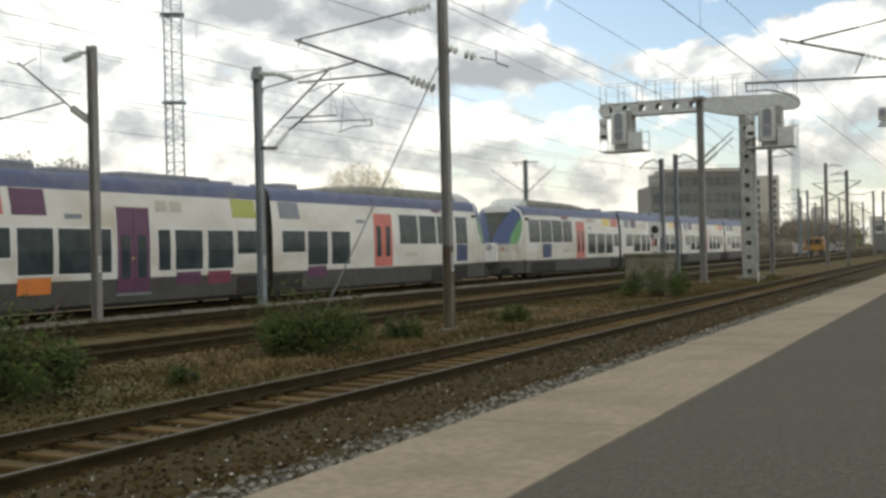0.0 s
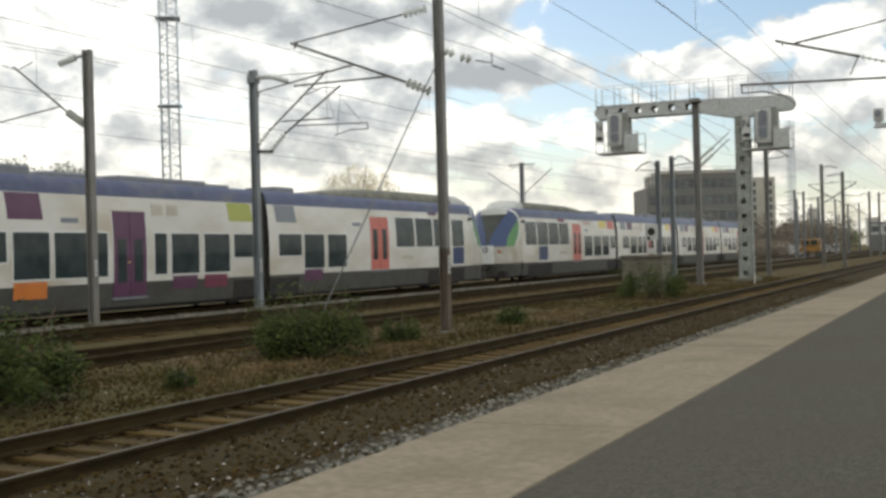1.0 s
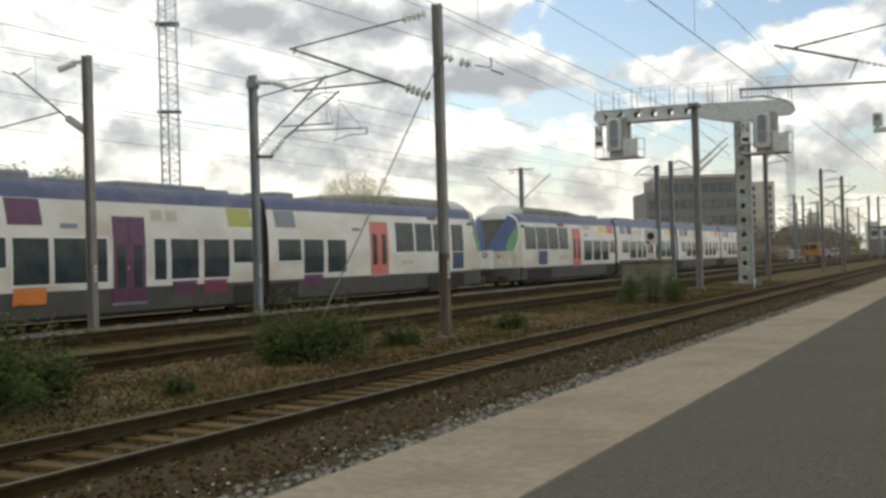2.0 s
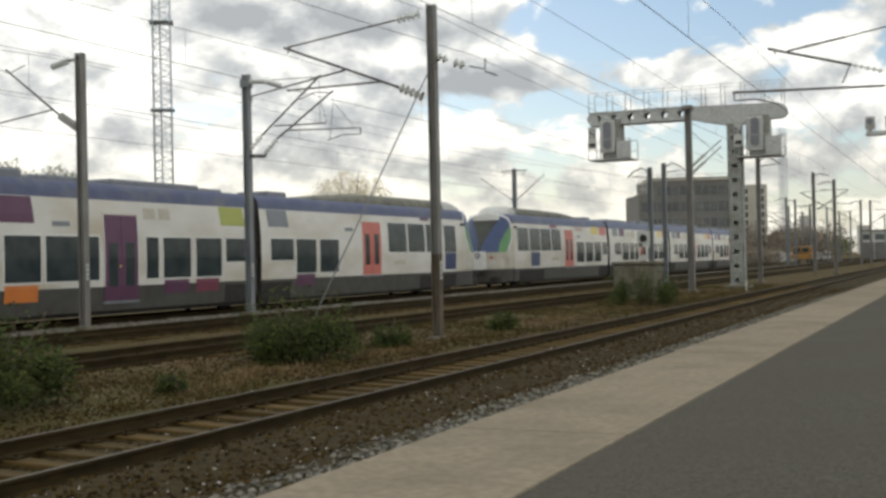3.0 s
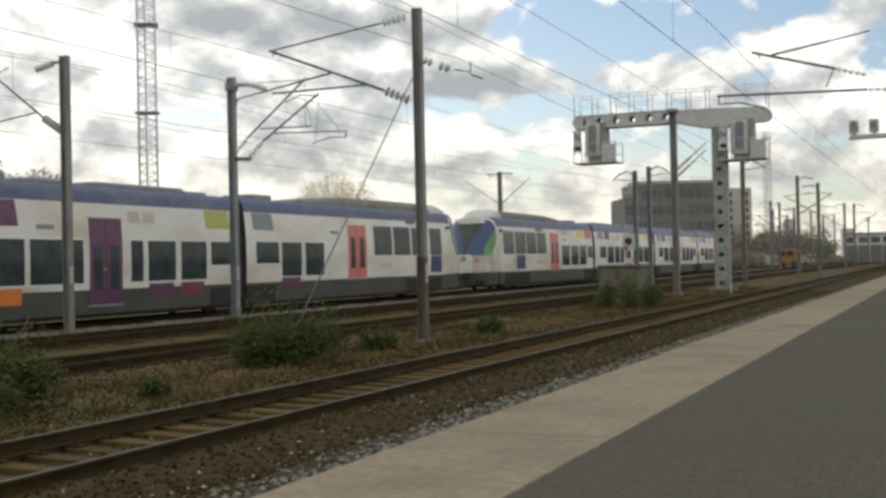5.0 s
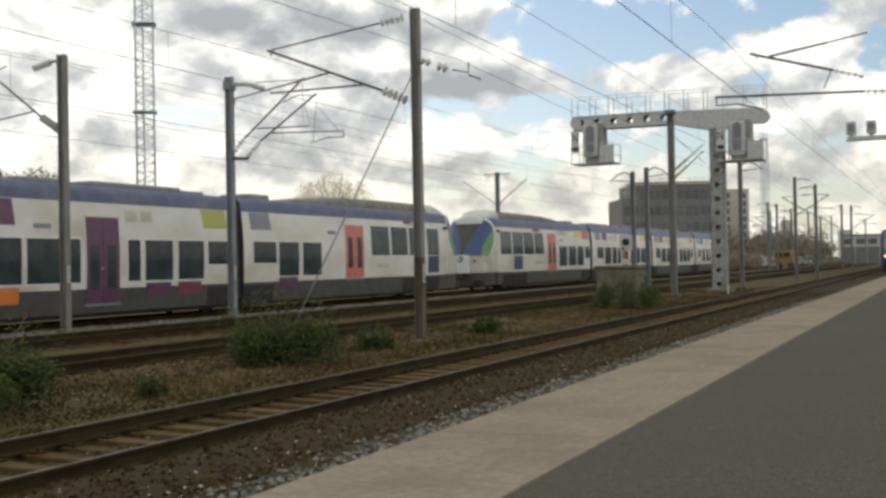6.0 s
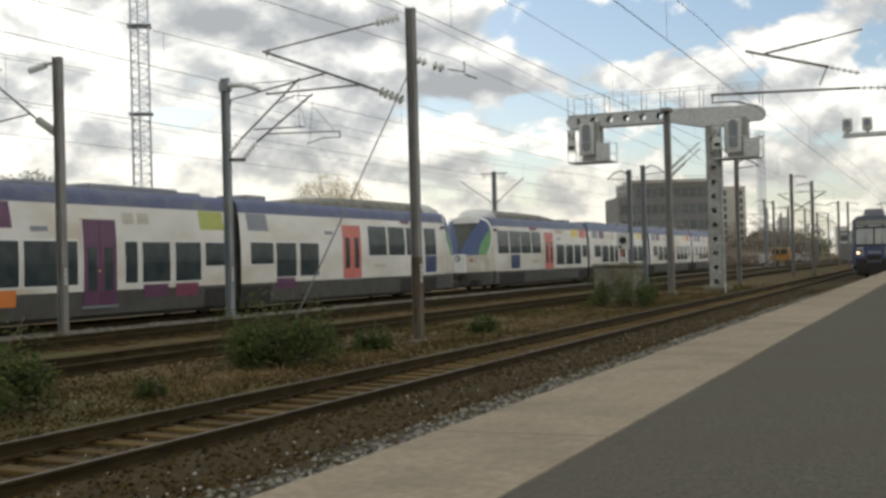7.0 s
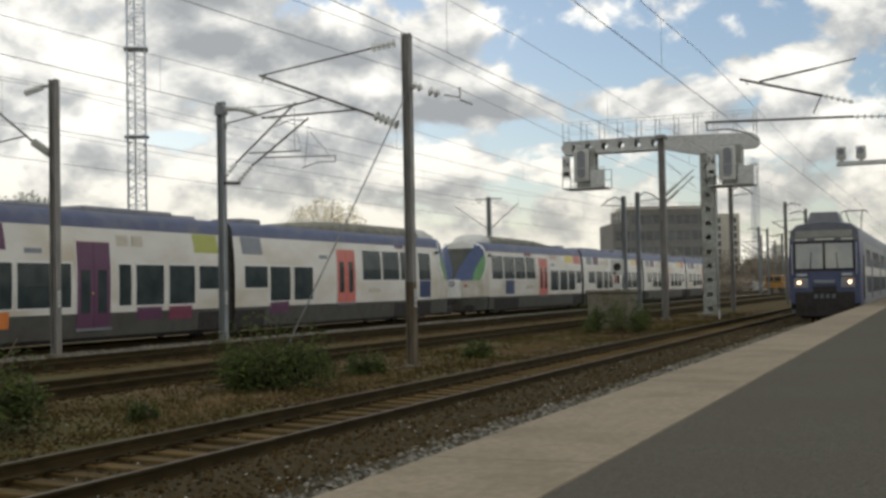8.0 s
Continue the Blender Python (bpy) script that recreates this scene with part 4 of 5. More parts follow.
def build_masts():
    m3 = build_mast("catenary_mast", 25.76, 11.6, -0.72, 7.25, 0.20, M_MAST, "tall grey steel overhead line mast with rusty foot")
    # local frame: y away from the platform
    bars("cantilever", m3, M_TUBE, [(0.035, (0, 0.9, 5.35), (0, 4.1, 6.60)), (0.025, (0, 2.3, 5.9), (0, 5.1, 5.45), (0, 5.1, 5.3))])
    bars("clamp", m3, M_TUBE, [(0.02, (0, 4.0, 6.45), (0, 3.9, 6.62))])
    bars("top_tie", m3, M_TUBE, [(0.022, (0, 0.95, 6.98), (0, 4.0, 6.60))])
    insulators(m3, [((0, 0.25, 5.06), (0, 0.9, 5.35), 5, 0.125), ((0, 0.30, 7.06), (0, 0.95, 6.98), 5, 0.12), ((0, -0.15, 6.0), (0, -0.40, 5.90), 2, 0.11), ((0, -0.55, 5.83), (0, -0.85, 5.73), 2, 0.12)])
    bars("feeder_bracket", m3, M_TUBE, [(0.02, (0, -0.95, 5.70), (0, -1.35, 5.6), (0, -1.35, 5.85)), (0.02, (0, -1.35, 5.55), (0, -1.65, 5.42))])
    bars("guy_wire", m3, M_WIRE, [(0.018, (0, 0, 5.85), GUY)], "slanting guy wire")
    rod = Vector((0, 0, 5.85)).lerp(Vector(GUY), 0.84)
    bars("guy_rod", m3, M_LAMP, [(0.016, rod, GUY)], "pale guy rod")
    bm = BM()
    h_beam(bm, 0, 0, -0.72, 1.3, 0.207, 0.024, 0.022)
    part("rusty_foot", bm, M_MASTBASE, m3, "rust-brown lower post")
    m1 = build_mast("catenary_mast", 25.05, 21.6, -0.46, 6.9, 0.205, M_MAST, "grey steel overhead line mast beside the parked train")
    m2 = build_mast("catenary_mast", 33.03, 21.6, -0.44, 7.4, 0.22, M_MASTB, "blue-grey steel overhead line mast beside the parked train")
    for m, w, z in ((m1, 0.205, 1.05), (m2, 0.22, 0.97), (m3, 0.207, 0.92)):
        bm = BM()
        box(bm, -0.055, 0.055, -w / 2 - 0.016, -w / 2 - 0.004, z - 0.22, z + 0.22)
        bevelled(bm, 0.004)
        plate = part("marker_plate", bm, M_LAMP, m, "narrow white marker plate")
        for dz in (-0.12, 0.0, 0.12):
            bm = BM()
            box(bm, -0.03, 0.03, -w / 2 - 0.020, -w / 2 - 0.0165, z + dz - 0.03, z + dz + 0.03)
            part("bar", bm, M_CGREY, plate)
    insulators(m1, [((0, 0.12, 4.9), (0, 0.75, 5.3), 7, 0.12), ((0, 0.40, 6.72), (0, 1.0, 6.60), 7, 0.10)])
    bars("cantilever", m1, M_TUBE, [(0.03, (0, 0, 6.78), (0, 0.45, 6.72)), (0.03, (0, 0.75, 5.3), (0, 2.6, 6.68)), (0.022, (0, 1.0, 5.45), (0, 3.4, 5.15)), (0.014, (0, 1.9, 6.75), (0, 2.45, 6.57), (0, 3.0, 6.75))])
    insulators(m2, [((0, -0.12, 7.15), (0, -0.75, 7.12), 6, 0.10), ((0, -0.8, 7.1), (0, -1.35, 6.9), 6, 0.10), ((0, -0.15, 4.95), (0, -0.55, 5.35), 4, 0.10), ((0, -0.65, 4.75), (0, -1.15, 5.22), 5, 0.11)])
    bm = BM()
    box(bm, -0.16, 0.16, -0.16, 0.16, 6.95, 7.25)
    bevelled(bm, 0.02)
    part("collar", bm, M_MASTB, m2)
    bars("cantilever", m2, M_TUBE, [(0.06, (0, -0.1, 4.72), (0, -0.68, 4.68)), (0.032, (0, -0.55, 5.35), (0, -2.8, 7.15)), (0.032, (0, -1.15, 5.22), (0, -3.25, 6.62)), (0.032, (0, -1.55, 6.75), (0, -4.9, 6.76)),
                                    (0.014, (0, -1.0, 7.14), (0, -2.75, 7.1)), (0.016, (0, -2.0, 6.42), (0, -2.6, 6.62), (0, -3.25, 6.55))])
    bars("steady_arm", m2, M_TUBE, [(0.024, (0, -1.05, 5.64), (0, -2.95, 5.60)), (0.024, (0, -1.6, 5.46), (0, -4.2, 5.37), (0, -4.2, 5.18)), (0.016, (0, -3.0, 5.05), (0, -3.6, 5.20), (0, -4.2, 5.18))])
    bars("dropper", m2, M_WIRE, [(0.009, (0, -2.75, 7.0), (0, -2.75, 5.6)), (0.009, (0, -2.8, 6.3), (0, -3.0, 5.62)), (0.009, (0, -3.25, 6.4), (0, -3.1, 5.05)), (0.009, (0, -3.3, 6.2), (0, -4.0, 5.4))])
    for x, y, z0, z1, lab in ((58.71, 12.6, -0.66, 8.5, "tall grey overhead line mast in front of the signal gantry"), (73.6, 17.4, -0.62, 6.95, "dark overhead line mast with a curved arm"),
                              (70.0, 17.4, -0.62, 6.45, "dark slim overhead line mast between sidings"), (76.0, 12.0, -0.7, 7.2, "grey overhead line mast behind the signal gantry"),
                              (104.0, 11.9, -0.7, 7.9, "grey overhead line mast further down the line"), (105.6, 10.4, -0.7, 7.3, "grey overhead line mast further down the line"),
                              (155, 21.1, -0.7, 8.2, "hazy overhead line mast further down the line"),
                              (156.5, 20.2, -0.7, 8.0, "hazy overhead line mast further down the line"),
                              (165, 19.4, -0.7, 7.5, "hazy overhead line mast further down the line"),
                              (200, 19, -0.7, 7.6, "hazy overhead line mast further down the line"),
                              (159, 12.5, -0.7, 7.7, "hazy overhead line mast further down the line"),
                              (159.6, 11.4, -0.7, 7.6, "hazy overhead line mast further down the line"),
                              (199, 20.8, -0.7, 8.4, "hazy overhead line mast further down the line"),
                              (231, 20, -0.7, 8.6, "hazy overhead line mast further down the line"),
                              (240, 14.6, -0.7, 8.2, "hazy overhead line mast further down the line"),
                              (190, 25.5, -0.7, 8.4, "hazy overhead line mast further down the line"),
                              (215, 26.5, -0.7, 8.4, "hazy overhead line mast further down the line"),
                              (79.0, 29.4, -0.6, 7.55, "dark overhead line mast behind the parked trains")):
        m = build_mast("catenary_mast", x, y, z0, z1, 0.30 if x < 60 else 0.26, M_MAST if y < 13 else M_MASTB, lab)
        if x < 60:
            rows = [((0.0, -0.15, 5.2 + dz), (1.6, -0.5, 5.9 + dz), 6, 0.09) for dz in (0, 0.35)]
            runs = [(0.03, (1.6, -0.5, 5.9 + dz), (3.6, -0.9, 6.75 + dz)) for dz in (0, 0.35)] + [(0.016, (0, 0, 7.4), (4.6, -0.8, 6.2))]
            bm = BM()
            box(bm, -0.3, 0.3, -0.25, 0.25, 8.35, 8.55)
            bevelled(bm, 0.02)
            part("collar", bm, M_MAST, m)
        elif y > 28:
            rows = [((0, k, 7.2), (0, k * 0.6, 7.2), 3, 0.08) for k in (-0.9, 0.9)]
            runs = [(0.04, (0, -1.0, 7.4), (0, 1.0, 7.42)), (0.03, (0, 0, 5.2), (0, 2.6, 7.0)), (0.03, (0, 0, 5.2), (0, -2.2, 7.0))]
        elif x < 80:
            # short curved lamp arm and a stub bracket only
            e = -1 if x > 72 else 1
            rows = [((0, e * 0.5, z1 - 0.55), (0, e * 1.0, z1 - 0.50), 3, 0.07)]
            runs = [(0.04, (0, 0, z1 - 0.3), (0, e * 0.5, z1 - 0.02), (0, e * 1.0, z1 - 0.22), (0, e * 1.35, z1 - 0.55)), (0.03, (0, 0, z1 - 0.6), (0, e * 1.1, z1 - 0.5))]
        else:
            d = -1 if y > 12 or x == 105.6 else 1
            rows = [((0, -d * 0.15, 4.7), (0, -d * 0.8, 5.1), 4, 0.09)]
            runs = [(0.04, (0, 0, z1 - 0.4), (0, -d * 0.5, z1 - 0.15), (0, -d * 1.3, z1 - 0.35)), (0.045, (0, 0, 4.6), (0, -d * 2.8, 6.3)), (0.025, (0, -d * 0.6, 6.4), (0, -d * 2.8, 6.3)), (0.025, (0, -d * 1.2, 5.3), (0, -d * 3.2, 5.1))]
        bars("cantilever", m, M_TUBE, runs)
        insulators(m, rows)


def build_platform_mast():
    t = build_mast("catenary_mast", 32.2, 0.9, 0.3, 7.4, 0.27, M_MAST, "grey overhead line mast standing on the platform")
    bars("cantilever", t, M_TUBE, [(0.03, (0, 1.9, 6.68), (0, 3.36, 6.45)), (0.036, (0, 1.75, 5.95), (0, 3.86, 6.56)), (0.032, (0, 1.0, 5.35), (0, 4.80, 5.47))])
    bars("tie", t, M_TUBE, [(0.02, (0, 0.9, 6.85), (0, 1.9, 6.68)), (0.014, (0, 3.70, 6.5), (0, 3.66, 6.38)), (0.016, (0, 2.0, 5.5), (0, 1.8, 5.95))])
    bars("steady_arm", t, M_TUBE, [(0.022, (0, 4.76, 5.45), (0, 4.76, 5.25), (0, 4.2, 5.25), (0, 3.6, 5.08))])
    insulators(t, [((0, 1.0, 5.72), (0, 1.75, 5.95), 5, 0.075), ((0, 0.15, 5.3), (0, 1.0, 5.35), 5, 0.075)])


def holed_cell(bm, at, a0, a1, b0, b1, r, t):
    """A flat cell between two edges with a round hole right through it."""
    ca, cb = (a0 + a1) / 2, (b0 + b1) / 2
    outer = [(a1, cb), (a1, b1), (ca, b1), (a0, b1), (a0, cb), (a0, b0), (ca, b0), (a1, b0)]
    inner = [(ca + r * math.cos(math.pi / 4 * i), cb + r * math.sin(math.pi / 4 * i)) for i in range(8)]
    of, inf, ob, ib = ([bm.verts.new(at(a, b, c)) for a, b in pts] for pts, c in ((outer, 0), (inner, 0), (outer, t), (inner, t)))
    for i in range(8):
        j = (i + 1) % 8
        for q in ((of[i], of[j], inf[j], inf[i]), (ob[j], ob[i], ib[i], ib[j]), (inf[i], inf[j], ib[j], ib[i]), (of[j], of[i], ob[i], ob[j])):
            bm.faces.new(q)


def build_gantry():
    X = 66.0
    t = thing("signal_gantry", "galvanised steel signal gantry with walkway railing and signal heads", "signal gantry", at=pose(X, 0, 0.08))
    # column: one holed face, plain back and sides
    y0, y1 = 11.22, 11.98
    col = BM()
    z = -0.75
    while z < 8.3:
        holed_cell(col, lambda a, b, c: (-0.40 + c, a, b), y0, y1, z, z + 0.78, 0.15, 0.02)
        z += 0.78
    # inner plate added behind the holes only to set how dark they look
    box(col, -0.06, -0.04, y0 + 0.022, y1 - 0.022, -0.75, 8.4)
    box(col, 0.38, 0.40, y0 + 0.022, y1 - 0.022, -0.75, 8.4)
    for y in (y0, y1 - 0.02):
        box(col, -0.40, 0.40, y, y + 0.02, -0.75, 8.55)
    part("column", col, M_COLUMN, t, "steel column with round holes")
    base = BM()
    box(base, -0.7, 0.7, 10.9, 12.3, -1.2, -0.62)
    bevelled(base, 0.03)
    part("footing", base, M_HUT, t)
    # beam: holed towards its free end, deeper over the column
    bm = BM()
    y = 19.7
    for i in range(6):
        for x in (-0.46, 0.44):
            holed_cell(bm, lambda a, b, c, x=x: (x + c, a, b), y - 0.95, y, 8.62, 9.28, 0.20, 0.02)
        y -= 0.95
    prof_lo = [(y, 8.60), (13.3, 8.42), (12.1, 8.18), (11.0, 8.18), (10.4, 8.36), (9.15, 8.36)]
    prof_hi = [(8.92, 8.45), (8.82, 8.62), (8.82, 8.88), (8.95, 9.06), (9.2, 9.16), (y, 9.28)]
    for x in (-0.46, 0.44):
        ring = [(b, z) for b, z in prof_lo + prof_hi]
        f = [bm.verts.new((x, b, z)) for b, z in ring]
        g = [bm.verts.new((x + 0.02, b, z)) for b, z in ring]
        bm.faces.new(f), bm.faces.new(g[::-1])
        for i in range(len(f)):
            j = (i + 1) % len(f)
            bm.faces.new((f[i], f[j], g[j], g[i]))
    box(bm, -0.50, 0.50, y, 19.7, 9.285, 9.33)
    box(bm, -0.50, 0.50, y, 19.7, 8.57, 8.615)
    tube(bm, (-0.455, 19.55, 8.95), (0.455, 19.55, 8.95), 0.32, seg=16)
    part("beam", bm, M_STEEL, t, "long cantilevered box beam with holes")
    for x in (-0.6, 0.6):
        bm = BM()
        for k in range(11):
            yy = 9.0 + k * 1.07
            tube(bm, (x, yy, 9.2), (x, yy, 10.4), 0.026, seg=6)
        tube(bm, (x, 9.0, 10.36), (x, 19.7, 10.4), 0.015, seg=6)
        tube(bm, (x, 9.0, 9.85), (x, 19.7, 9.85), 0.010, seg=5)
        part("railing", bm, M_STEEL, t)
    for yc, zc, zb in ((18.62, 7.95, 6.62), (10.42, 7.62, 6.38)):
        bm = BM()
        box(bm, -0.75, -0.55, yc - 0.42, yc + 0.42, zc - 1.0, zc + 0.85)
        bevelled(bm, 0.05)
        head = part("signal_head", bm, M_LAMP, t, "back plate of a railway signal")
        bm = BM()
        box(bm, -0.55, 0.35, yc - 0.72, yc + 0.36, zb + 0.02, zc + 0.95)
        bevelled(bm, 0.03)
        part("signal_case", bm, M_COLUMN, head, "grey lamp case behind the plate")
        bm = BM()
        ring = [(yc + 0.24 * math.cos(a), zc + (0.55 if math.sin(a) > 0 else -0.55) + 0.24 * math.sin(a)) for a in [2 * math.pi * i / 20 for i in range(20)]]
        f = [bm.verts.new((-0.80, y, z)) for y, z in ring]
        g = [bm.verts.new((-0.74, y, z)) for y, z in ring]
        bm.faces.new(f)
        for i in range(20):
            bm.faces.new((f[i], f[(i + 1) % 20], g[(i + 1) % 20], g[i]))
        part("oval_panel", bm, M_CGREY, head, "dark oval signal panel")
        bm = BM()
        box(bm, -0.8, 0.8, yc - 1.35, yc + 1.1, zb - 0.06, zb)
        cage = part("service_cage", bm, M_STEEL, t, "floor of a grey service basket")
        for x in (-0.8, 0.8):
            bars("cage_post", cage, M_STEEL, [(0.025, (x, y, zb), (x, y, zb + 1.1)) for y in (yc - 1.35, yc - 0.7, yc + 1.1)])
            bars("cage_rail", cage, M_STEEL, [(0.02, (x, yc - 1.35, z), (x, yc + 1.1, z)) for z in (zb + 0.5, zb + 1.1)])
        for y in (yc - 0.5, yc + 0.5):
            bars("hanger", cage, M_STEEL, [(0.035, (x, y, zb), (x, y, 8.7)) for x in (-0.4, 0.4)])
        bm = BM()
        box(bm, -0.84, -0.80, yc - 1.38, yc - 0.55, zb, zb + 0.98)
        part("cage_panel", bm, M_STEEL, cage)
        bm = BM()
        box(bm, -0.86, -0.82, yc + 0.62, yc + 1.08, zc - 0.75, zc + 0.5)
        sign = part("sign_plate", bm, M_LAMP, t, "white plate with dark bars")
        for (ya, za), (yb, zb2) in (((1.0, -0.22), (1.0, 0.22)), ((1.0, 0.22), (0.72, -0.22)), ((0.72, -0.22), (0.72, 0.22))):
            bm = BM()
            tube(bm, (-0.868, yc + ya, zc + 0.12 + za), (-0.868, yc + yb, zc + 0.12 + zb2), 0.028, seg=6)
            part("letter_stroke", bm, M_CBROW, sign)
        bm = BM()
        box(bm, -0.875, -0.862, yc + 0.68, yc + 1.02, zc - 0.62, zc - 0.42)
        part("bar", bm, M_UNDER, sign)


def build_far_signal():
    t = thing("bracket_signal", "grey bracket with two round signal lamps over the platform track", "signal", at=pose(66.0, 0.25, 0))
    bm = BM()
    h_beam(bm, 0, 1.5, 0, 7.9, 0.25)
    part("post", bm, M_STEEL, t)
    bm = BM()
    box(bm, -0.1, 0.1, 1.5, 4.55, 7.25, 7.42)
    box(bm, -0.35, 0.35, 2.0, 4.6, 7.20, 7.24)
    part("arm", bm, M_STEEL, t)
    for y in (4.35, 3.35):
        bm = BM()
        box(bm, -0.28, 0.20, y - 0.25, y + 0.25, 7.50, 8.20)
        bevelled(bm, 0.10, 2)
        tube(bm, (-0.42, y, 7.92), (-0.26, y, 7.92), 0.20, seg=14)
        box(bm, -0.12, 0.12, y - 0.08, y + 0.08, 7.36, 7.52)
        lamp = part("signal_lamp", bm, M_LAMP, t)
        bm = BM()
        tube(bm, (-0.44, y, 7.92), (-0.425, y, 7.92), 0.17, seg=16)
        part("lens", bm, M_GREYBLUE, lamp)


# ---------------------------------------------------------------- overhead wires
def build_wires():
    # track centre, contact height, messenger height
    for yc, zc, zm in ((T0, 5.0, 5.98), (T1, 5.66, 6.79), (T2, 5.45, 6.30), (T3, 5.15, 6.25), (T4, 5.20, 6.15)):
        t = thing("overhead_line", "thin dark overhead contact line with droppers above a track", "overhead line", "overhead lines")
        bm = BM()
        path_tube(bm, [(-20, yc, zc), (360, yc, zc)], 0.008, 5)
        part("contact_wire", bm, M_WIRE, t)
        bm = BM()
        pts = []
        for x in range(-20, 361, 5):
            s = ((x - 26) % 50) / 50
            pts.append((x, yc, zm - 0.25 * 4 * s * (1 - s)))
        path_tube(bm, pts, 0.0065, 5)
        part("messenger_wire", bm, M_WIRE, t)
        for x in range(-15, 110, 12):
            s = ((x - 26) % 50) / 50
            bm = BM()
            tube(bm, (x, yc, zc), (x, yc, zm - s * (1 - s)), 0.0045, seg=4)
            part("dropper", bm, M_WIRE, t)
    for yc, z in ((11.3, 6.95), (10.25, 5.85), (21.9, 6.75)):
        bm = BM()
        pts = []
        for x in range(-20, 361, 5):
            s = ((x - 26) % 50) / 50
            pts.append((x, yc, z - 0.5 * 4 * s * (1 - s)))
        path_tube(bm, pts, 0.007, 5)
        solid("feeder_wire", bm, M_WIRE, "thin dark feeder wire strung between masts", "wire", "feeder wires")


# ---------------------------------------------------------------- lattice tower, building, distance
M_TOWER = mat("tower_grey", (0.50, 0.55, 0.60), (0.58, 0.63, 0.68), 0.6, 0.1, scale=2)
M_FACADE = mat("brown_facade", (0.150, 0.148, 0.138), (0.185, 0.18, 0.168), 0.85, scale=0.6, stain=(0.165, 0.15, 0.13), stain_scale=0.15)
M_FACADE2 = mat("pale_facade", (0.42, 0.39, 0.33), (0.48, 0.45, 0.38), 0.85, scale=0.6)
M_FARGLASS = mat("far_glazing", (0.055, 0.065, 0.065), (0.09, 0.10, 0.10), 0.2, scale=0.3, rand=0.4)
# twig colours are paled and greyed to paint distance haze into them
M_FARTREE = mat("hazed_winter_twigs", (0.13, 0.115, 0.09), (0.20, 0.16, 0.115), 0.95, scale=0.15, island=0.35)
M_FARGREEN = mat("far_evergreen", (0.10, 0.11, 0.055), (0.15, 0.15, 0.08), 0.95, scale=0.2, island=0.3)
M_PALETWIG = mat("pale_budding_twigs", (0.42, 0.36, 0.19), (0.55, 0.47, 0.27), 0.9, scale=0.5, island=0.3)
M_YELLOW = mat("machine_yellow", (0.34, 0.17, 0.03), (0.22, 0.13, 0.04), 0.6, scale=1.5, stain=(0.12, 0.09, 0.05), stain_scale=1.2)
M_FARWHITE = mat("far_white_wall", (0.46, 0.46, 0.44), (0.54, 0.54, 0.52), 0.7, scale=0.3)


def build_tower(x, y, z0, z1, w, label):
    t = thing("lattice_tower", label, "lattice tower", at=pose(x, y, 0, 0, 0, 35))
    c = [(w / 2 * math.cos(a), w / 2 * math.sin(a)) for a in (radians(45), radians(135), radians(225), radians(315))]
    for p in c:
        bm = BM()
        tube(bm, (*p, z0), (*p, z1), 0.055, seg=6)
        part("leg", bm, M_TOWER, t)
    bm = BM()
    z, k = z0, 0
    while z < z1 - 0.6:
        for i in range(4):
            p, q = c[i], c[(i + 1) % 4]
            if k % 2:
                p, q = q, p
            tube(bm, (*p, z), (*q, z + 0.62), 0.034, seg=4)
            tube(bm, (*p, z), (*q, z), 0.026, seg=4)
        z += 0.62
        k += 1
    part("lattice", bm, M_TOWER, t, "zigzag bracing")
    z = z0 + 6.6
    while z < z1:
        bm = BM()
        box(bm, -w * 0.48, w * 0.48, -w * 0.48, w * 0.48, z, z + 0.06)
        part("rest_platform", bm, M_TOWER, t)
        z += 6.3
    bm = BM()
    tube(bm, (0.1, 0.1, z0), (0.1, 0.1, z1), 0.06, seg=6)
    part("cable_run", bm, M_TOWER, t)


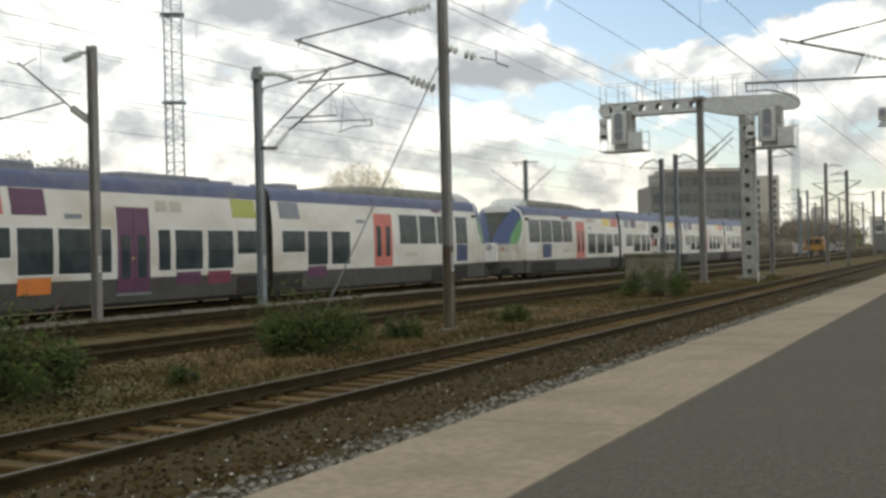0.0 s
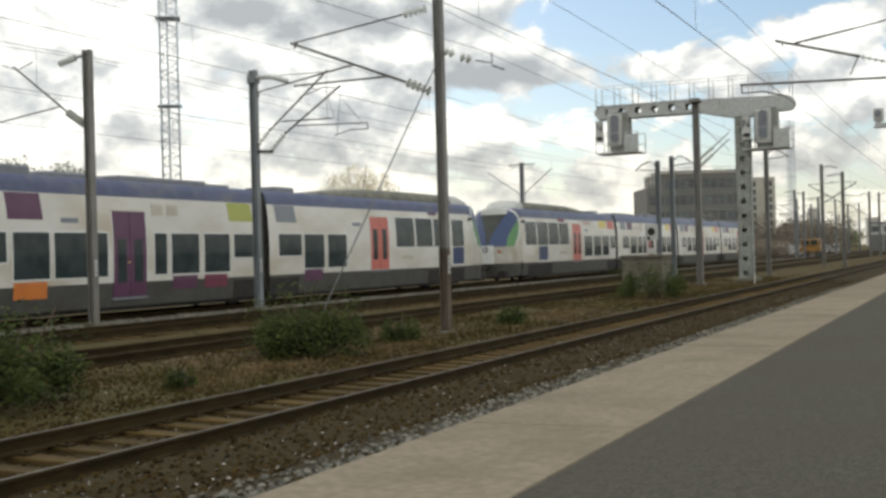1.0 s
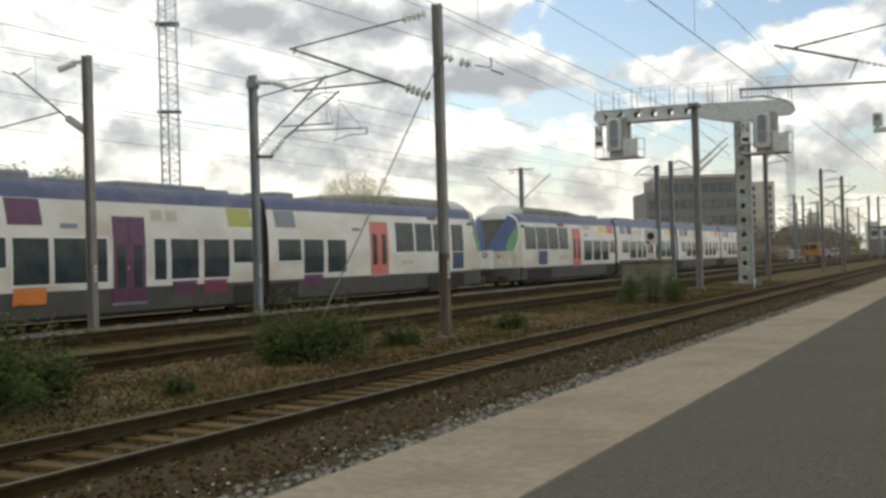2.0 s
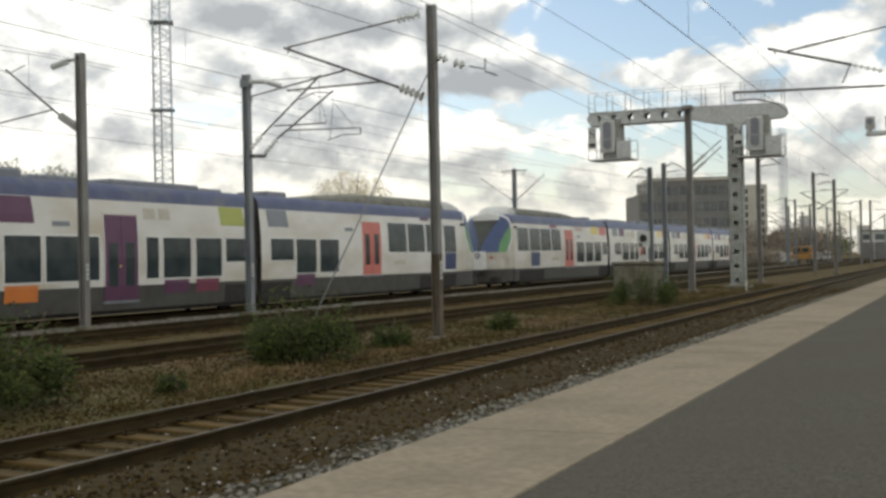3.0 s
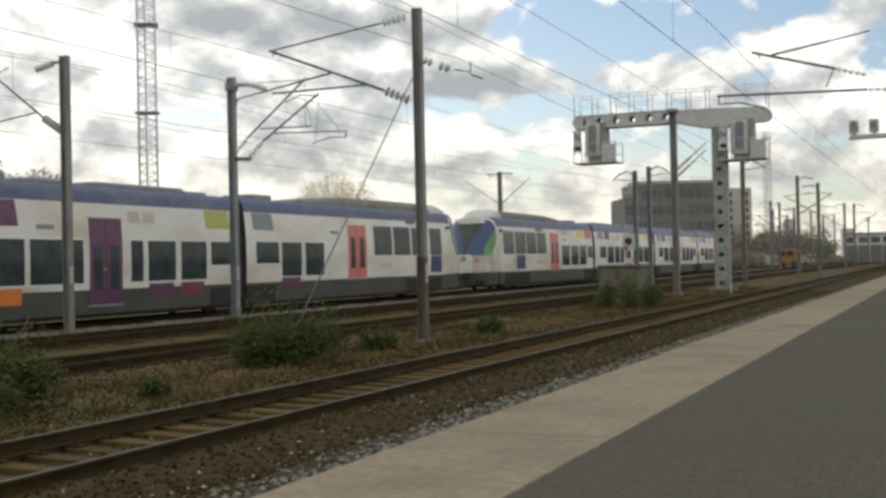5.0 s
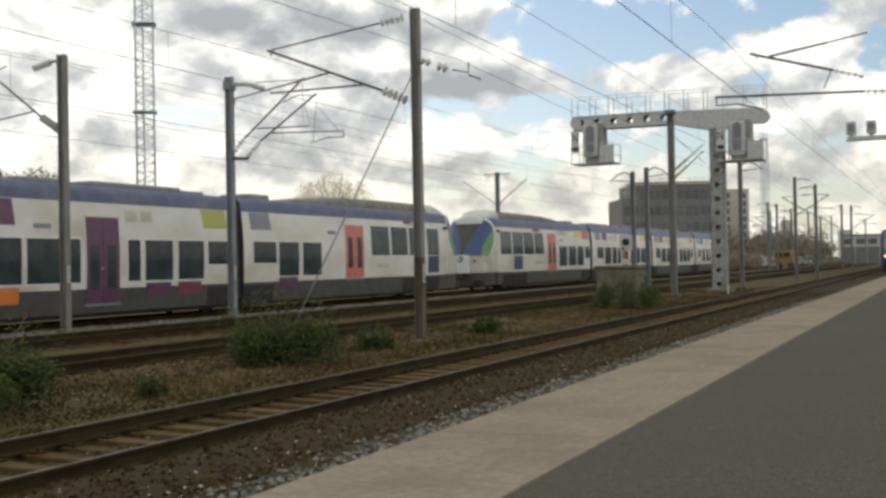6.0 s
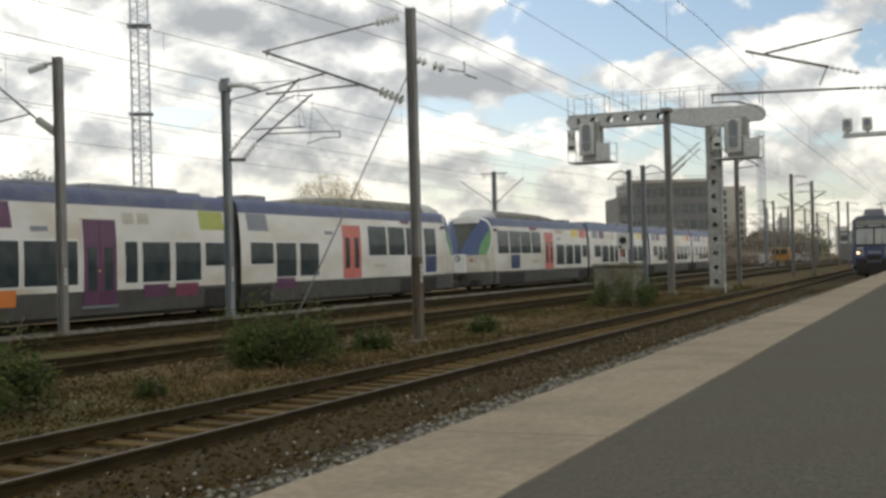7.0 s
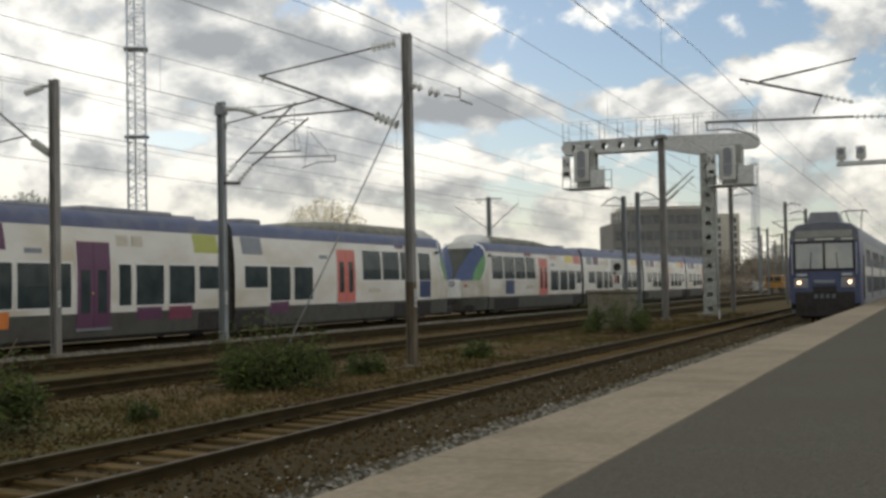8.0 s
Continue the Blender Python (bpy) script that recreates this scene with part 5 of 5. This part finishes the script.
def build_building():
    L, Hh, D = 19.1, 16.6, 16.0
    t = thing("office_building", "brown four-storey office block with ribbon windows and roof railing", "building", at=pose(230.95, 59.7, -0.6, 0, 0, -65.5))
    bm = BM()
    box(bm, 2.4, L, 0, D, 0, Hh)
    wall = part("wall", bm, M_FACADE, t)
    bm = BM()
    box(bm, 2.2, L + 0.2, -0.2, D, Hh, Hh + 0.35)
    part("roof", bm, M_FACADE2, t)
    for fl in range(5):
        z = 0.9 + fl * 3.2
        bm = BM()
        box(bm, 2.4 if fl == 4 else 0, L, -0.10, 0.0, z + 1.85, z + 2.2)
        part("ledge", bm, M_FACADE, t)
        for i in range(12):
            x = 0.6 + i * 1.52
            if fl == 4 and i < 2:
                continue
            bm = BM()
            box(bm, x, x + 1.25, -0.05, 0.03, z, z + 1.75)
            w = part("window", bm, M_FARGLASS, wall)
    bm = BM()
    box(bm, 2.5, L - 0.5, 2.0, 9.0, Hh + 0.35, Hh + 0.75)
    part("roof_hut", bm, M_FACADE, t)
    bm = BM()
    box(bm, 0.0, 2.39, 0.0, D, 0, Hh - 2.6)
    annex = part("annex", bm, M_FACADE, t, "lower wing of the block")
    bm = BM()
    for k in range(4):
        tube(bm, (0.1 + k * 0.74, 0.2, Hh - 2.6), (0.1 + k * 0.74, 0.2, Hh + 0.2), 0.07, seg=5)
    for z in (Hh - 1.6, Hh + 0.2):
        tube(bm, (0.05, 0.2, z), (2.39, 0.2, z), 0.07, seg=5)
    part("terrace_railing", bm, M_LAMP, annex, "pale terrace railing")
    bm = BM()
    tube(bm, (2.4, -0.1, Hh + 1.2), (L, -0.1, Hh + 1.2), 0.05, seg=5)
    for i in range(13):
        tube(bm, (2.4 + i * (L - 2.4) / 12, -0.1, Hh + 0.3), (2.4 + i * (L - 2.4) / 12, -0.1, Hh + 1.2), 0.04, seg=5)
    part("roof_railing", bm, M_STEEL, t)
    u = thing("stair_tower", "pale rendered stair tower beside the office block", "building", at=pose(255.4, 42.4, -0.6, 0, 0, -65))
    bm = BM()
    box(bm, -2.0, 3.9, 0, 8, 0, 16.4)
    part("wall", bm, M_FACADE2, u)
    for i in range(9):
        bm = BM()
        box(bm, -1.0, -0.2, -0.05, 0.02, 1.2 + i * 1.65, 2.3 + i * 1.65)
        part("window", bm, M_FARGLASS, u)
        bm = BM()
        box(bm, 2.6, 3.2, -0.05, 0.02, 1.2 + i * 1.65, 2.3 + i * 1.65)
        part("window", bm, M_FARGLASS, u)


def twig_crown(rnd, n, cx, cy, cz, rx, ry, rz, leaf, gap=0.0):
    """Many small blades spread through an uneven crown."""
    vs, fs = [], []
    for _ in range(n):
        while True:
            p = [rnd.uniform(-1, 1) for _ in range(3)]
            r = math.sqrt(sum(c * c for c in p))
            if r < 1 and r + 0.45 * noise.noise((p[0] * 2.2 + cx, p[1] * 2.2 + cy, p[2] * 2.2)) < 0.92 and noise.noise((p[0] * 3 + cy, p[1] * 3, p[2] * 3 + cx)) > gap - 0.35:
                break
        c = Vector((cx + p[0] * rx, cy + p[1] * ry, cz + p[2] * rz))
        a = Vector((rnd.gauss(0, 1), rnd.gauss(0, 1), rnd.gauss(0, 1))).normalized()
        b = a.orthogonal().normalized()
        s = leaf * rnd.uniform(0.6, 1.3)
        i = len(vs)
        vs += [c - a * s, c + b * s * 0.38, c + a * s, c - b * s * 0.38]
        fs.append((i, i + 1, i + 2, i + 3))
    return vs, fs


def raw_part(name, vs, fs, m, parent=None, label=""):
    me = bpy.data.meshes.new(name)
    me.from_pydata(vs, [], fs)
    me.materials.append(m)
    o = new(name, me)
    if parent is not None:
        o.parent = parent
    return tagged(o, label)


def build_tree(x, y, h, r, label, m, seed, n=2600, leaf=0.22):
    rnd = random.Random(seed)
    t = thing("tree", label, "tree", at=None)
    bm = BM()
    tube(bm, (x, y, -0.7), (x, y, h * 0.5), 0.22, 0.14, seg=8)
    part("trunk", bm, M_TWIG, t)
    bm = BM()
    for k in range(26):
        a = rnd.uniform(0, 6.28)
        z0 = h * rnd.uniform(0.3, 0.52)
        q = (x + r * 0.8 * math.cos(a) * rnd.uniform(0.3, 1), y + r * 0.8 * math.sin(a) * rnd.uniform(0.3, 1), h * rnd.uniform(0.62, 0.97))
        tube(bm, (x, y, z0), q, 0.07, 0.015, seg=5)
    part("limb", bm, M_TWIG, t)
    vs, fs = twig_crown(rnd, n, x, y, h * 0.70, r, r, h * 0.30, leaf)
    raw_part("crown", vs, fs, m, t)


def build_far_woods():
    rnd = random.Random(11)
    vs, fs, m_i = [], [], []
    for k in range(120):
        x = rnd.uniform(215, 340)
        y = rnd.uniform(24, 62) * x / 240
        h = rnd.uniform(4.0, 9.5)
        v, f = twig_crown(rnd, 620, x, y, h * 0.5 - 0.6, h * 0.42, h * 0.42, h * 0.5, 0.26)
        o = len(vs)
        vs += v
        fs += [tuple(i + o for i in q) for q in f]
    for k in range(70):
        x = rnd.uniform(165, 235)
        y = rnd.uniform(24, 46) * x / 200
        h = rnd.uniform(1.4, 3.4)
        v, f = twig_crown(rnd, 420, x, y, h * 0.5 - 0.6, h * 0.7, h * 0.7, h * 0.5, 0.17)
        o = len(vs)
        vs += v
        fs += [tuple(i + o for i in q) for q in f]
    tagged(raw_part("far_scrub", vs, fs, M_FARTREE), "brown leafless scrub along the far yard", "scrub", "", "stuff")
    vs, fs = [], []
    for k in range(40):
        x = rnd.uniform(420, 700)
        y = rnd.uniform(5, 190) * x / 500
        h = rnd.uniform(7, 13)
        v, f = twig_crown(rnd, 260, x, y, h * 0.5 - 0.6, h * 0.8, h * 0.8, h * 0.5, 0.9)
        o = len(vs)
        vs += v
        fs += [tuple(i + o for i in q) for q in f]
    tagged(raw_part("far_woods", vs, fs, M_FARGREEN), "hazy belt of distant trees", "woods", "", "stuff")
    for x, y, w, h in ((860, 104, 8, 27), (1100, 84, 10, 24)):
        t = thing("tower_block", "hazy pale distant tower block", "building", "distant tower blocks", at=pose(x, y, -0.6, 0, 0, 12))
        bm = BM()
        box(bm, 0, 9, -w / 2, w / 2, 0, h)
        part("wall", bm, M_FARWHITE, t)
        bm = BM()
        box(bm, -0.1, 9.1, -w / 2 - 0.1, w / 2 + 0.1, h, h + 0.6)
        part("roof", bm, M_FACADE2, t)
        # bands take a pale wall tone, which paints haze over the glazing
        for f in range(int(h / 3)):
            bm = BM()
            box(bm, -0.08, 0.02, -w / 2 + 0.6, w / 2 - 0.6, 1 + f * 3, 2.5 + f * 3)
            part("window_band", bm, M_FACADE2, t)
    d = thing("depot_building", "long white depot shed with dark windows, far off", "building", at=pose(262, 6.0, -0.6, 0, 0, 0))
    bm = BM()
    box(bm, 0, 40, 0, 14.5, 0, 5.9)
    part("wall", bm, M_FARWHITE, d)
    bm = BM()
    box(bm, -0.3, 40, -0.3, 14.8, 5.9, 6.2)
    part("roof", bm, M_FACADE, d)
    for i in range(6):
        bm = BM()
        box(bm, -0.06, 0.03, 0.5 + i * 2.4, 2.3 + i * 2.4, 4.1, 5.3)
        part("window", bm, M_FARGLASS, d)
        # dark panels are added so that only the upper wall shows white
        bm = BM()
        box(bm, -0.08, 0.03, 0.15 + i * 2.4, 2.40 + i * 2.4, 0.0, 3.6)
        part("dark_wall_panel", bm, M_FACADE, d, "dark panel added over the shed's lower wall")


def build_machine():
    t = thing("track_machine", "small yellow track maintenance machine on a siding", "track machine", at=pose(156.5, 19.6, R3))
    bm = BM()
    box(bm, 0, 5, -1.25, 1.25, 0.75, 1.35)
    bevelled(bm, 0.05)
    part("chassis", bm, M_YELLOW, t)
    bm = BM()
    box(bm, 0.2, 2.4, -1.1, 1.1, 1.35, 2.35)
    bevelled(bm, 0.12)
    cab = part("cab", bm, M_YELLOW, t)
    for y in (-0.5, 0.5):
        bm = BM()
        box(bm, 0.17, 0.21, y - 0.4, y + 0.4, 1.6, 2.15)
        part("window", bm, M_GLASS, cab)
    bm = BM()
    box(bm, 0.7, 2.0, -1.13, -1.09, 1.6, 2.15)
    part("window", bm, M_GLASS, cab)
    bm = BM()
    box(bm, 2.8, 4.8, -0.9, 0.9, 1.35, 2.1)
    bevelled(bm, 0.08)
    part("engine_cover", bm, M_ORANGE, t)
    for x in (0.9, 4.0):
        for s in (-0.75, 0.75):
            bm = BM()
            tube(bm, (x, s - 0.06, 0.4), (x, s + 0.06, 0.4), 0.4, seg=14)
            part("wheel", bm, M_UNDER, t)


def build_vans():
    van = thing("van", "white parked van at the edge of the far yard", "van", "parked vans", at=pose(186, 27.8, -0.6, 0, 0, 20))
    bm = BM()
    box(bm, 0, 4.6, -0.95, 0.95, 0.35, 1.9)
    bevelled(bm, 0.18, 2)
    body = part("body", bm, M_FARWHITE, van)
    bm = BM()
    box(bm, -0.02, 0.05, -0.75, 0.75, 1.1, 1.65)
    part("windscreen", bm, M_GLASS, body)
    for k in (0.6, 1.7):
        bm = BM()
        box(bm, k, k + 0.9, -0.97, -0.93, 1.1, 1.6)
        part("window", bm, M_GLASS, body)
    for x in (0.9, 3.7):
        for y in (-0.85, 0.85):
            bm = BM()
            tube(bm, (x, y - 0.1, 0.33), (x, y + 0.1, 0.33), 0.33, seg=14)
            part("wheel", bm, M_RUBBER, van)
    for x, y, r in ((190, 30.2, 70), (203, 28.4, 15), (196, 25.6, 95), (236, 24.6, 60)):
        copy_thing(van, pose(x, y, -0.6, 0, 0, r))


def build_cabinet():
    t = thing("relay_cabinet", "weathered concrete relay cabinet overgrown at its foot", "cabinet", at=pose(49.4, 12.2, 0))
    bm = BM()
    box(bm, 0, 1.6, 0, 1.75, -0.85, 0.80)
    bevelled(bm, 0.03)
    part("body", bm, M_HUT, t)
    bm = BM()
    box(bm, -0.08, 1.68, -0.08, 1.83, 0.80, 0.92)
    bevelled(bm, 0.02)
    part("lid", bm, M_HUT, t)
    for y in (0.12, 0.92):
        bm = BM()
        box(bm, -0.03, 0.0, y, y + 0.72, -0.5, 0.7)
        bevelled(bm, 0.008)
        part("door", bm, M_HUT, t)
    s = thing("dwarf_signal", "short dark post signal with white marker plates", "signal", at=pose(52.6, 13.4, 0))
    bm = BM()
    tube(bm, (0, 0, -0.8), (0, 0, 1.9), 0.06, seg=8)
    part("post", bm, M_UNDER, s)
    bm = BM()
    box(bm, -0.13, 0.13, -0.16, 0.16, 1.62, 2.2)
    bevelled(bm, 0.04)
    head = part("head", bm, M_UNDER, s)
    bm = BM()
    box(bm, -0.16, -0.14, -0.30, 0.30, 1.55, 2.28)
    bevelled(bm, 0.006)
    part("target_board", bm, M_LAMP, head, "white target board")
    bm = BM()
    tube(bm, (-0.20, 0.0, 1.95), (-0.155, 0.0, 1.95), 0.17, seg=16)
    tube(bm, (-0.20, 0.12, 1.66), (-0.155, 0.12, 1.66), 0.07, seg=12)
    part("lens", bm, M_UNDER, head, "dark unlit lens")
    bm = BM()
    box(bm, -0.17, -0.15, -0.18, 0.18, 0.95, 1.2)
    part("plate", bm, M_LAMP, s, "white marker plate")
    for y in (-0.35, 0.35):
        bm = BM()
        tube(bm, (-0.1, y, 0.75), (0.1, y, 0.75), 0.09, seg=10)
        part("marker_lamp", bm, M_LAMP, s)
    for x, y in ((61.0, 10.35),):
        p = thing("marker_post", "small white marker post beside the rail", "marker post", "marker posts", at=pose(x, y, -0.85))
        bm = BM()
        tube(bm, (0, 0, 0), (0, 0, 0.45), 0.035, seg=8)
        tube(bm, (0, 0, 0.45), (0, 0, 0.56), 0.06, seg=8)
        part("post", bm, M_LAMP, p)


# ---------------------------------------------------------------- plants and stones
def build_bush(x, y, w, h, seed, n, label):
    rnd = random.Random(seed)
    z = ground_z(x, y)
    t = thing("bush", label, "bush", "bushes between the tracks")
    bm = BM()
    for k in range(22):
        a, r = rnd.uniform(0, 6.28), rnd.uniform(0.1, 0.5) * w
        tip = (x + r * math.cos(a), y + r * math.sin(a) * 0.8, z + h * rnd.uniform(0.5, 0.98))
        mid = (x + r * 0.45 * math.cos(a), y + r * 0.4 * math.sin(a), z + h * 0.4)
        tube(bm, (x + rnd.uniform(-.1, .1) * w, y + rnd.uniform(-.1, .1) * w, z - 0.05), mid, 0.012, 0.009, seg=4)
        tube(bm, mid, tip, 0.009, 0.004, seg=4)
    part("stem", bm, M_TWIG, t)
    vs, fs = [], []
    for k in range(17):
        a, r = rnd.uniform(0, 6.28), w * 0.50 * math.sqrt(rnd.random())
        hh = h * rnd.uniform(0.26, 0.46) * (1.15 - 0.85 * r / w)
        v, f = twig_crown(rnd, n // 15, x + r * math.cos(a), y + r * 0.8 * math.sin(a), z + hh * rnd.uniform(0.7, 1.35), w * rnd.uniform(0.09, 0.22), w * rnd.uniform(0.09, 0.20), hh, 0.045)
        o = len(vs)
        vs += v
        fs += [tuple(i + o for i in q) for q in f]
    for k in range(n // 7):
        a, r = rnd.uniform(0, 6.28), w * 0.58 * math.sqrt(rnd.random())
        c = Vector((x + r * math.cos(a), y + r * math.sin(a), z + h * rnd.uniform(0.05, 1.1) * (1 - (r / w) ** 2)))
        d = Vector((rnd.gauss(0, 1), rnd.gauss(0, 1), rnd.gauss(0, 1))).normalized()
        b = d.orthogonal().normalized()
        i = len(vs)
        vs += [c - d * 0.05, c + b * 0.02, c + d * 0.05, c - b * 0.02]
        fs.append((i, i + 1, i + 2, i + 3))
    raw_part("foliage", vs, fs, M_LEAF, t)


def build_grass():
    rnd = random.Random(5)
    vs, fs = [], []

    def tuft(x, y, h, n):
        z = ground_z(x, y) - 0.02
        for _ in range(n):
            a = rnd.uniform(0, 6.28)
            d = Vector((math.cos(a), math.sin(a), 0))
            s = Vector((-d.y, d.x, 0)) * 0.006
            b = Vector((x + rnd.gauss(0, 0.06), y + rnd.gauss(0, 0.06), z))
            l = h * rnd.uniform(0.5, 1.2)
            m, q = b + d * l * 0.25 + Vector((0, 0, l * 0.7)), b + d * l * 0.6 + Vector((0, 0, l))
            i = len(vs)
            vs.extend([b - s, b + s, m + s * 0.7, m - s * 0.7, q])
            fs.extend([(i, i + 1, i + 2, i + 3), (i + 3, i + 2, i + 4)])
    k = 0
    while k < 5200:
        x, y = rnd.uniform(9, 75), rnd.uniform(10.3, 14.0)
        k += 1
        if noise.noise((x * 0.22, y * 0.5, 3)) + rnd.uniform(-0.2, 0.2) > -0.06:
            tuft(x, y, rnd.uniform(0.05, 0.17), 7)
    for _ in range(500):
        tuft(rnd.uniform(12, 80), rnd.choice((rnd.gauss(17.6, 0.4), rnd.gauss(10.4, 0.2))), rnd.uniform(0.05, 0.16), 6)
    weeds = raw_part("weeds", vs, fs, M_GRASS)
    vs, fs = [], []
    for cx, cy, rx, ry, n in ((16.6, 11.0, 1.9, 0.5, 420), (22.0, 10.9, 1.6, 0.35, 160), (35.0, 11.6, 5.0, 0.7, 260), (54.0, 11.5, 6.0, 0.8, 220)):
        for _ in range(n):
            tuft(cx + rnd.gauss(0, rx * 0.5), cy + rnd.gauss(0, ry * 0.5), rnd.uniform(0.05, 0.13), 7)
    tagged(raw_part("straw", vs, fs, M_STRAW), "flattened tan patches of dead grass", "dead grass", "", "stuff")
    tagged(weeds, "sparse dry yellow-green weeds between the tracks", "weeds", "", "stuff")


STONE_F = [(0, 1, 2), (0, 2, 3), (0, 3, 4), (0, 4, 1), (5, 2, 1), (5, 3, 2), (5, 4, 3), (5, 1, 4)]


def scatter(name, n, place, size, m, seed, label, category="ballast"):
    rnd = random.Random(seed)
    vs, fs = [], []
    for _ in range(n):
        x, y = place(rnd)
        s = rnd.uniform(*size)
        z = ground_z(x, y) + s * 0.25
        i = len(vs)
        a = rnd.uniform(0, 6.28)
        ca, sa = math.cos(a), math.sin(a)
        for p in ((0, 0, 1), (1, 0, 0.1), (0, 1, -0.1), (-1, 0, 0.1), (0, -1, -0.1), (0, 0, -1)):
            u, v, w = (c + rnd.uniform(-0.35, 0.35) for c in p)
            vs.append((x + s * (u * ca - v * sa), y + s * (u * sa + v * ca), z + s * w * 0.7))
        fs += [tuple(j + i for j in f) for f in STONE_F]
    tagged(raw_part(name, vs, fs, m), label, category, "", "stuff")


def near_x(rnd, lo=5, hi=70):
    return lo + (hi - lo) * rnd.random() ** 1.7


def build_stones():
    scatter("ballast_stones", 21000, lambda r: (near_x(r), r.uniform(5.9, 10.9)), (0.012, 0.036), M_STONE, 1, "dark brown rusty ballast stones")
    scatter("gravel", 7500, lambda r: (near_x(r, 4, 55), 5.15 + abs(r.gauss(0, 0.30))), (0.016, 0.045), M_STONE_GREY, 2, "pale grey gravel heaped along the platform track")
    scatter("siding_stones", 11000, lambda r: (near_x(r, 10, 80), r.choice((r.uniform(13.8, 17.2), r.uniform(13.8, 17.2), r.uniform(13.8, 17.2), r.uniform(18, 21)))), (0.012, 0.034), M_STONE, 4, "brown stones strewn over the sidings")
    scatter("pale_ballast", 11000, lambda r: (near_x(r, 15, 90), r.uniform(21.2, 25.5)), (0.02, 0.05), M_STONE_GREY, 6, "pale ballast beside the parked train")
    scatter("soil_stones", 16000, lambda r: (near_x(r, 8, 62), r.uniform(10.3, 14.3)), (0.010, 0.034), M_STONE, 9, "small brown stones strewn over the soil")
    scatter("pale_chips", 1500, lambda r: (near_x(r, 5, 60), r.uniform(5.4, 14.0)), (0.006, 0.015), M_STONE_WHITE, 17, "tiny pale chips strewn over the yard", "chips")
    scatter("litter", 420, lambda r: (near_x(r, 6, 60), r.choice((r.uniform(6.2, 7.2), r.uniform(9.8, 13.5), r.uniform(7.5, 10)))), (0.008, 0.026), M_STONE_WHITE, 7, "scattered white litter and chips", "litter")


build_ground()
build_platform()
# Wall out of view, added so the train windows reflect something dark
bm = BM()
box(bm, -80, 260, -14.6, -14.0, -1.0, 3.2)
solid("unseen_back_wall", bm, M_FACADE, "unseen brown wall added behind the platform to darken window reflections", kind="structure")
build_track(T0, R0, R0, -60, 700, False, None, "rusty railway track beside the platform, half buried in ballast")
build_track(T1, -0.72, -0.66, -40, 700, True, (6, 75), "railway track with weathered sleepers and bright worn rail heads")
build_track(T2, R2, R2, -40, 700, False, (14, 70), "rusty siding track in brown ballast")
build_track(T3, R3, R3, -40, 700, False, (18, 70), "rusty siding track in brown ballast")
build_track(T4, R4, R4, -40, 700, False, (20, 70), "siding track in pale ballast beneath the parked trains")
build_regional_trains()
build_masts()
build_platform_mast()
build_gantry()
build_far_signal()
build_wires()
build_tower(69.45, 52.5, -0.6, 30.0, 1.75, "tall grey lattice radio tower behind the parked train")
build_tower(310.0, 42.8, -0.6, 33.0, 2.2, "hazy lattice radio tower far down the line")
build_building()
build_tree(105.9, 57.0, 10.7, 4.3, "pale budding willow behind the parked train", M_PALETWIG, 21, 3600, 0.15)
for k, (x, y, h) in enumerate(((82.0, 84.5, 11.4), (85.5, 82.5, 11.9), (89.0, 80.0, 11.3), (79.0, 87.5, 11.8))):
    build_tree(x, y, h, 3.4, "dull green tree rising just above the parked train", M_FARGREEN, 50 + k, 2200)
build_far_woods()
build_machine()
build_vans()
build_cabinet()
build_bush(19.7, 11.8, 2.2, 1.38, 31, 7200, "broad dark green bush growing between the tracks")
build_bush(23.4, 11.6, 1.0, 0.60, 32, 1700, "small green bush near the mast foot")
build_bush(29.4, 11.35, 0.9, 0.5, 33, 1400, "small green bush in the weeds")
build_bush(12.0, 12.0, 2.1, 1.32, 34, 7200, "large dark green bush beside the track")
build_bush(44.2, 11.3, 2.9, 1.6, 35, 4600, "green bush in front of the relay cabinet")
build_bush(14.9, 11.2, 0.5, 0.35, 36, 500, "low green weed clump")
build_grass()
build_stones()


# ---------------------------------------------------------------- movement
def motions():
    walk(COMMUTER, [(t, pose(52.2 + 33.0 * (8.0 - t), T0, R0)) for t in (0.0, 2.0, 4.0, 6.0, 6.5, 7.0, 7.5, 8.0)])


motions()
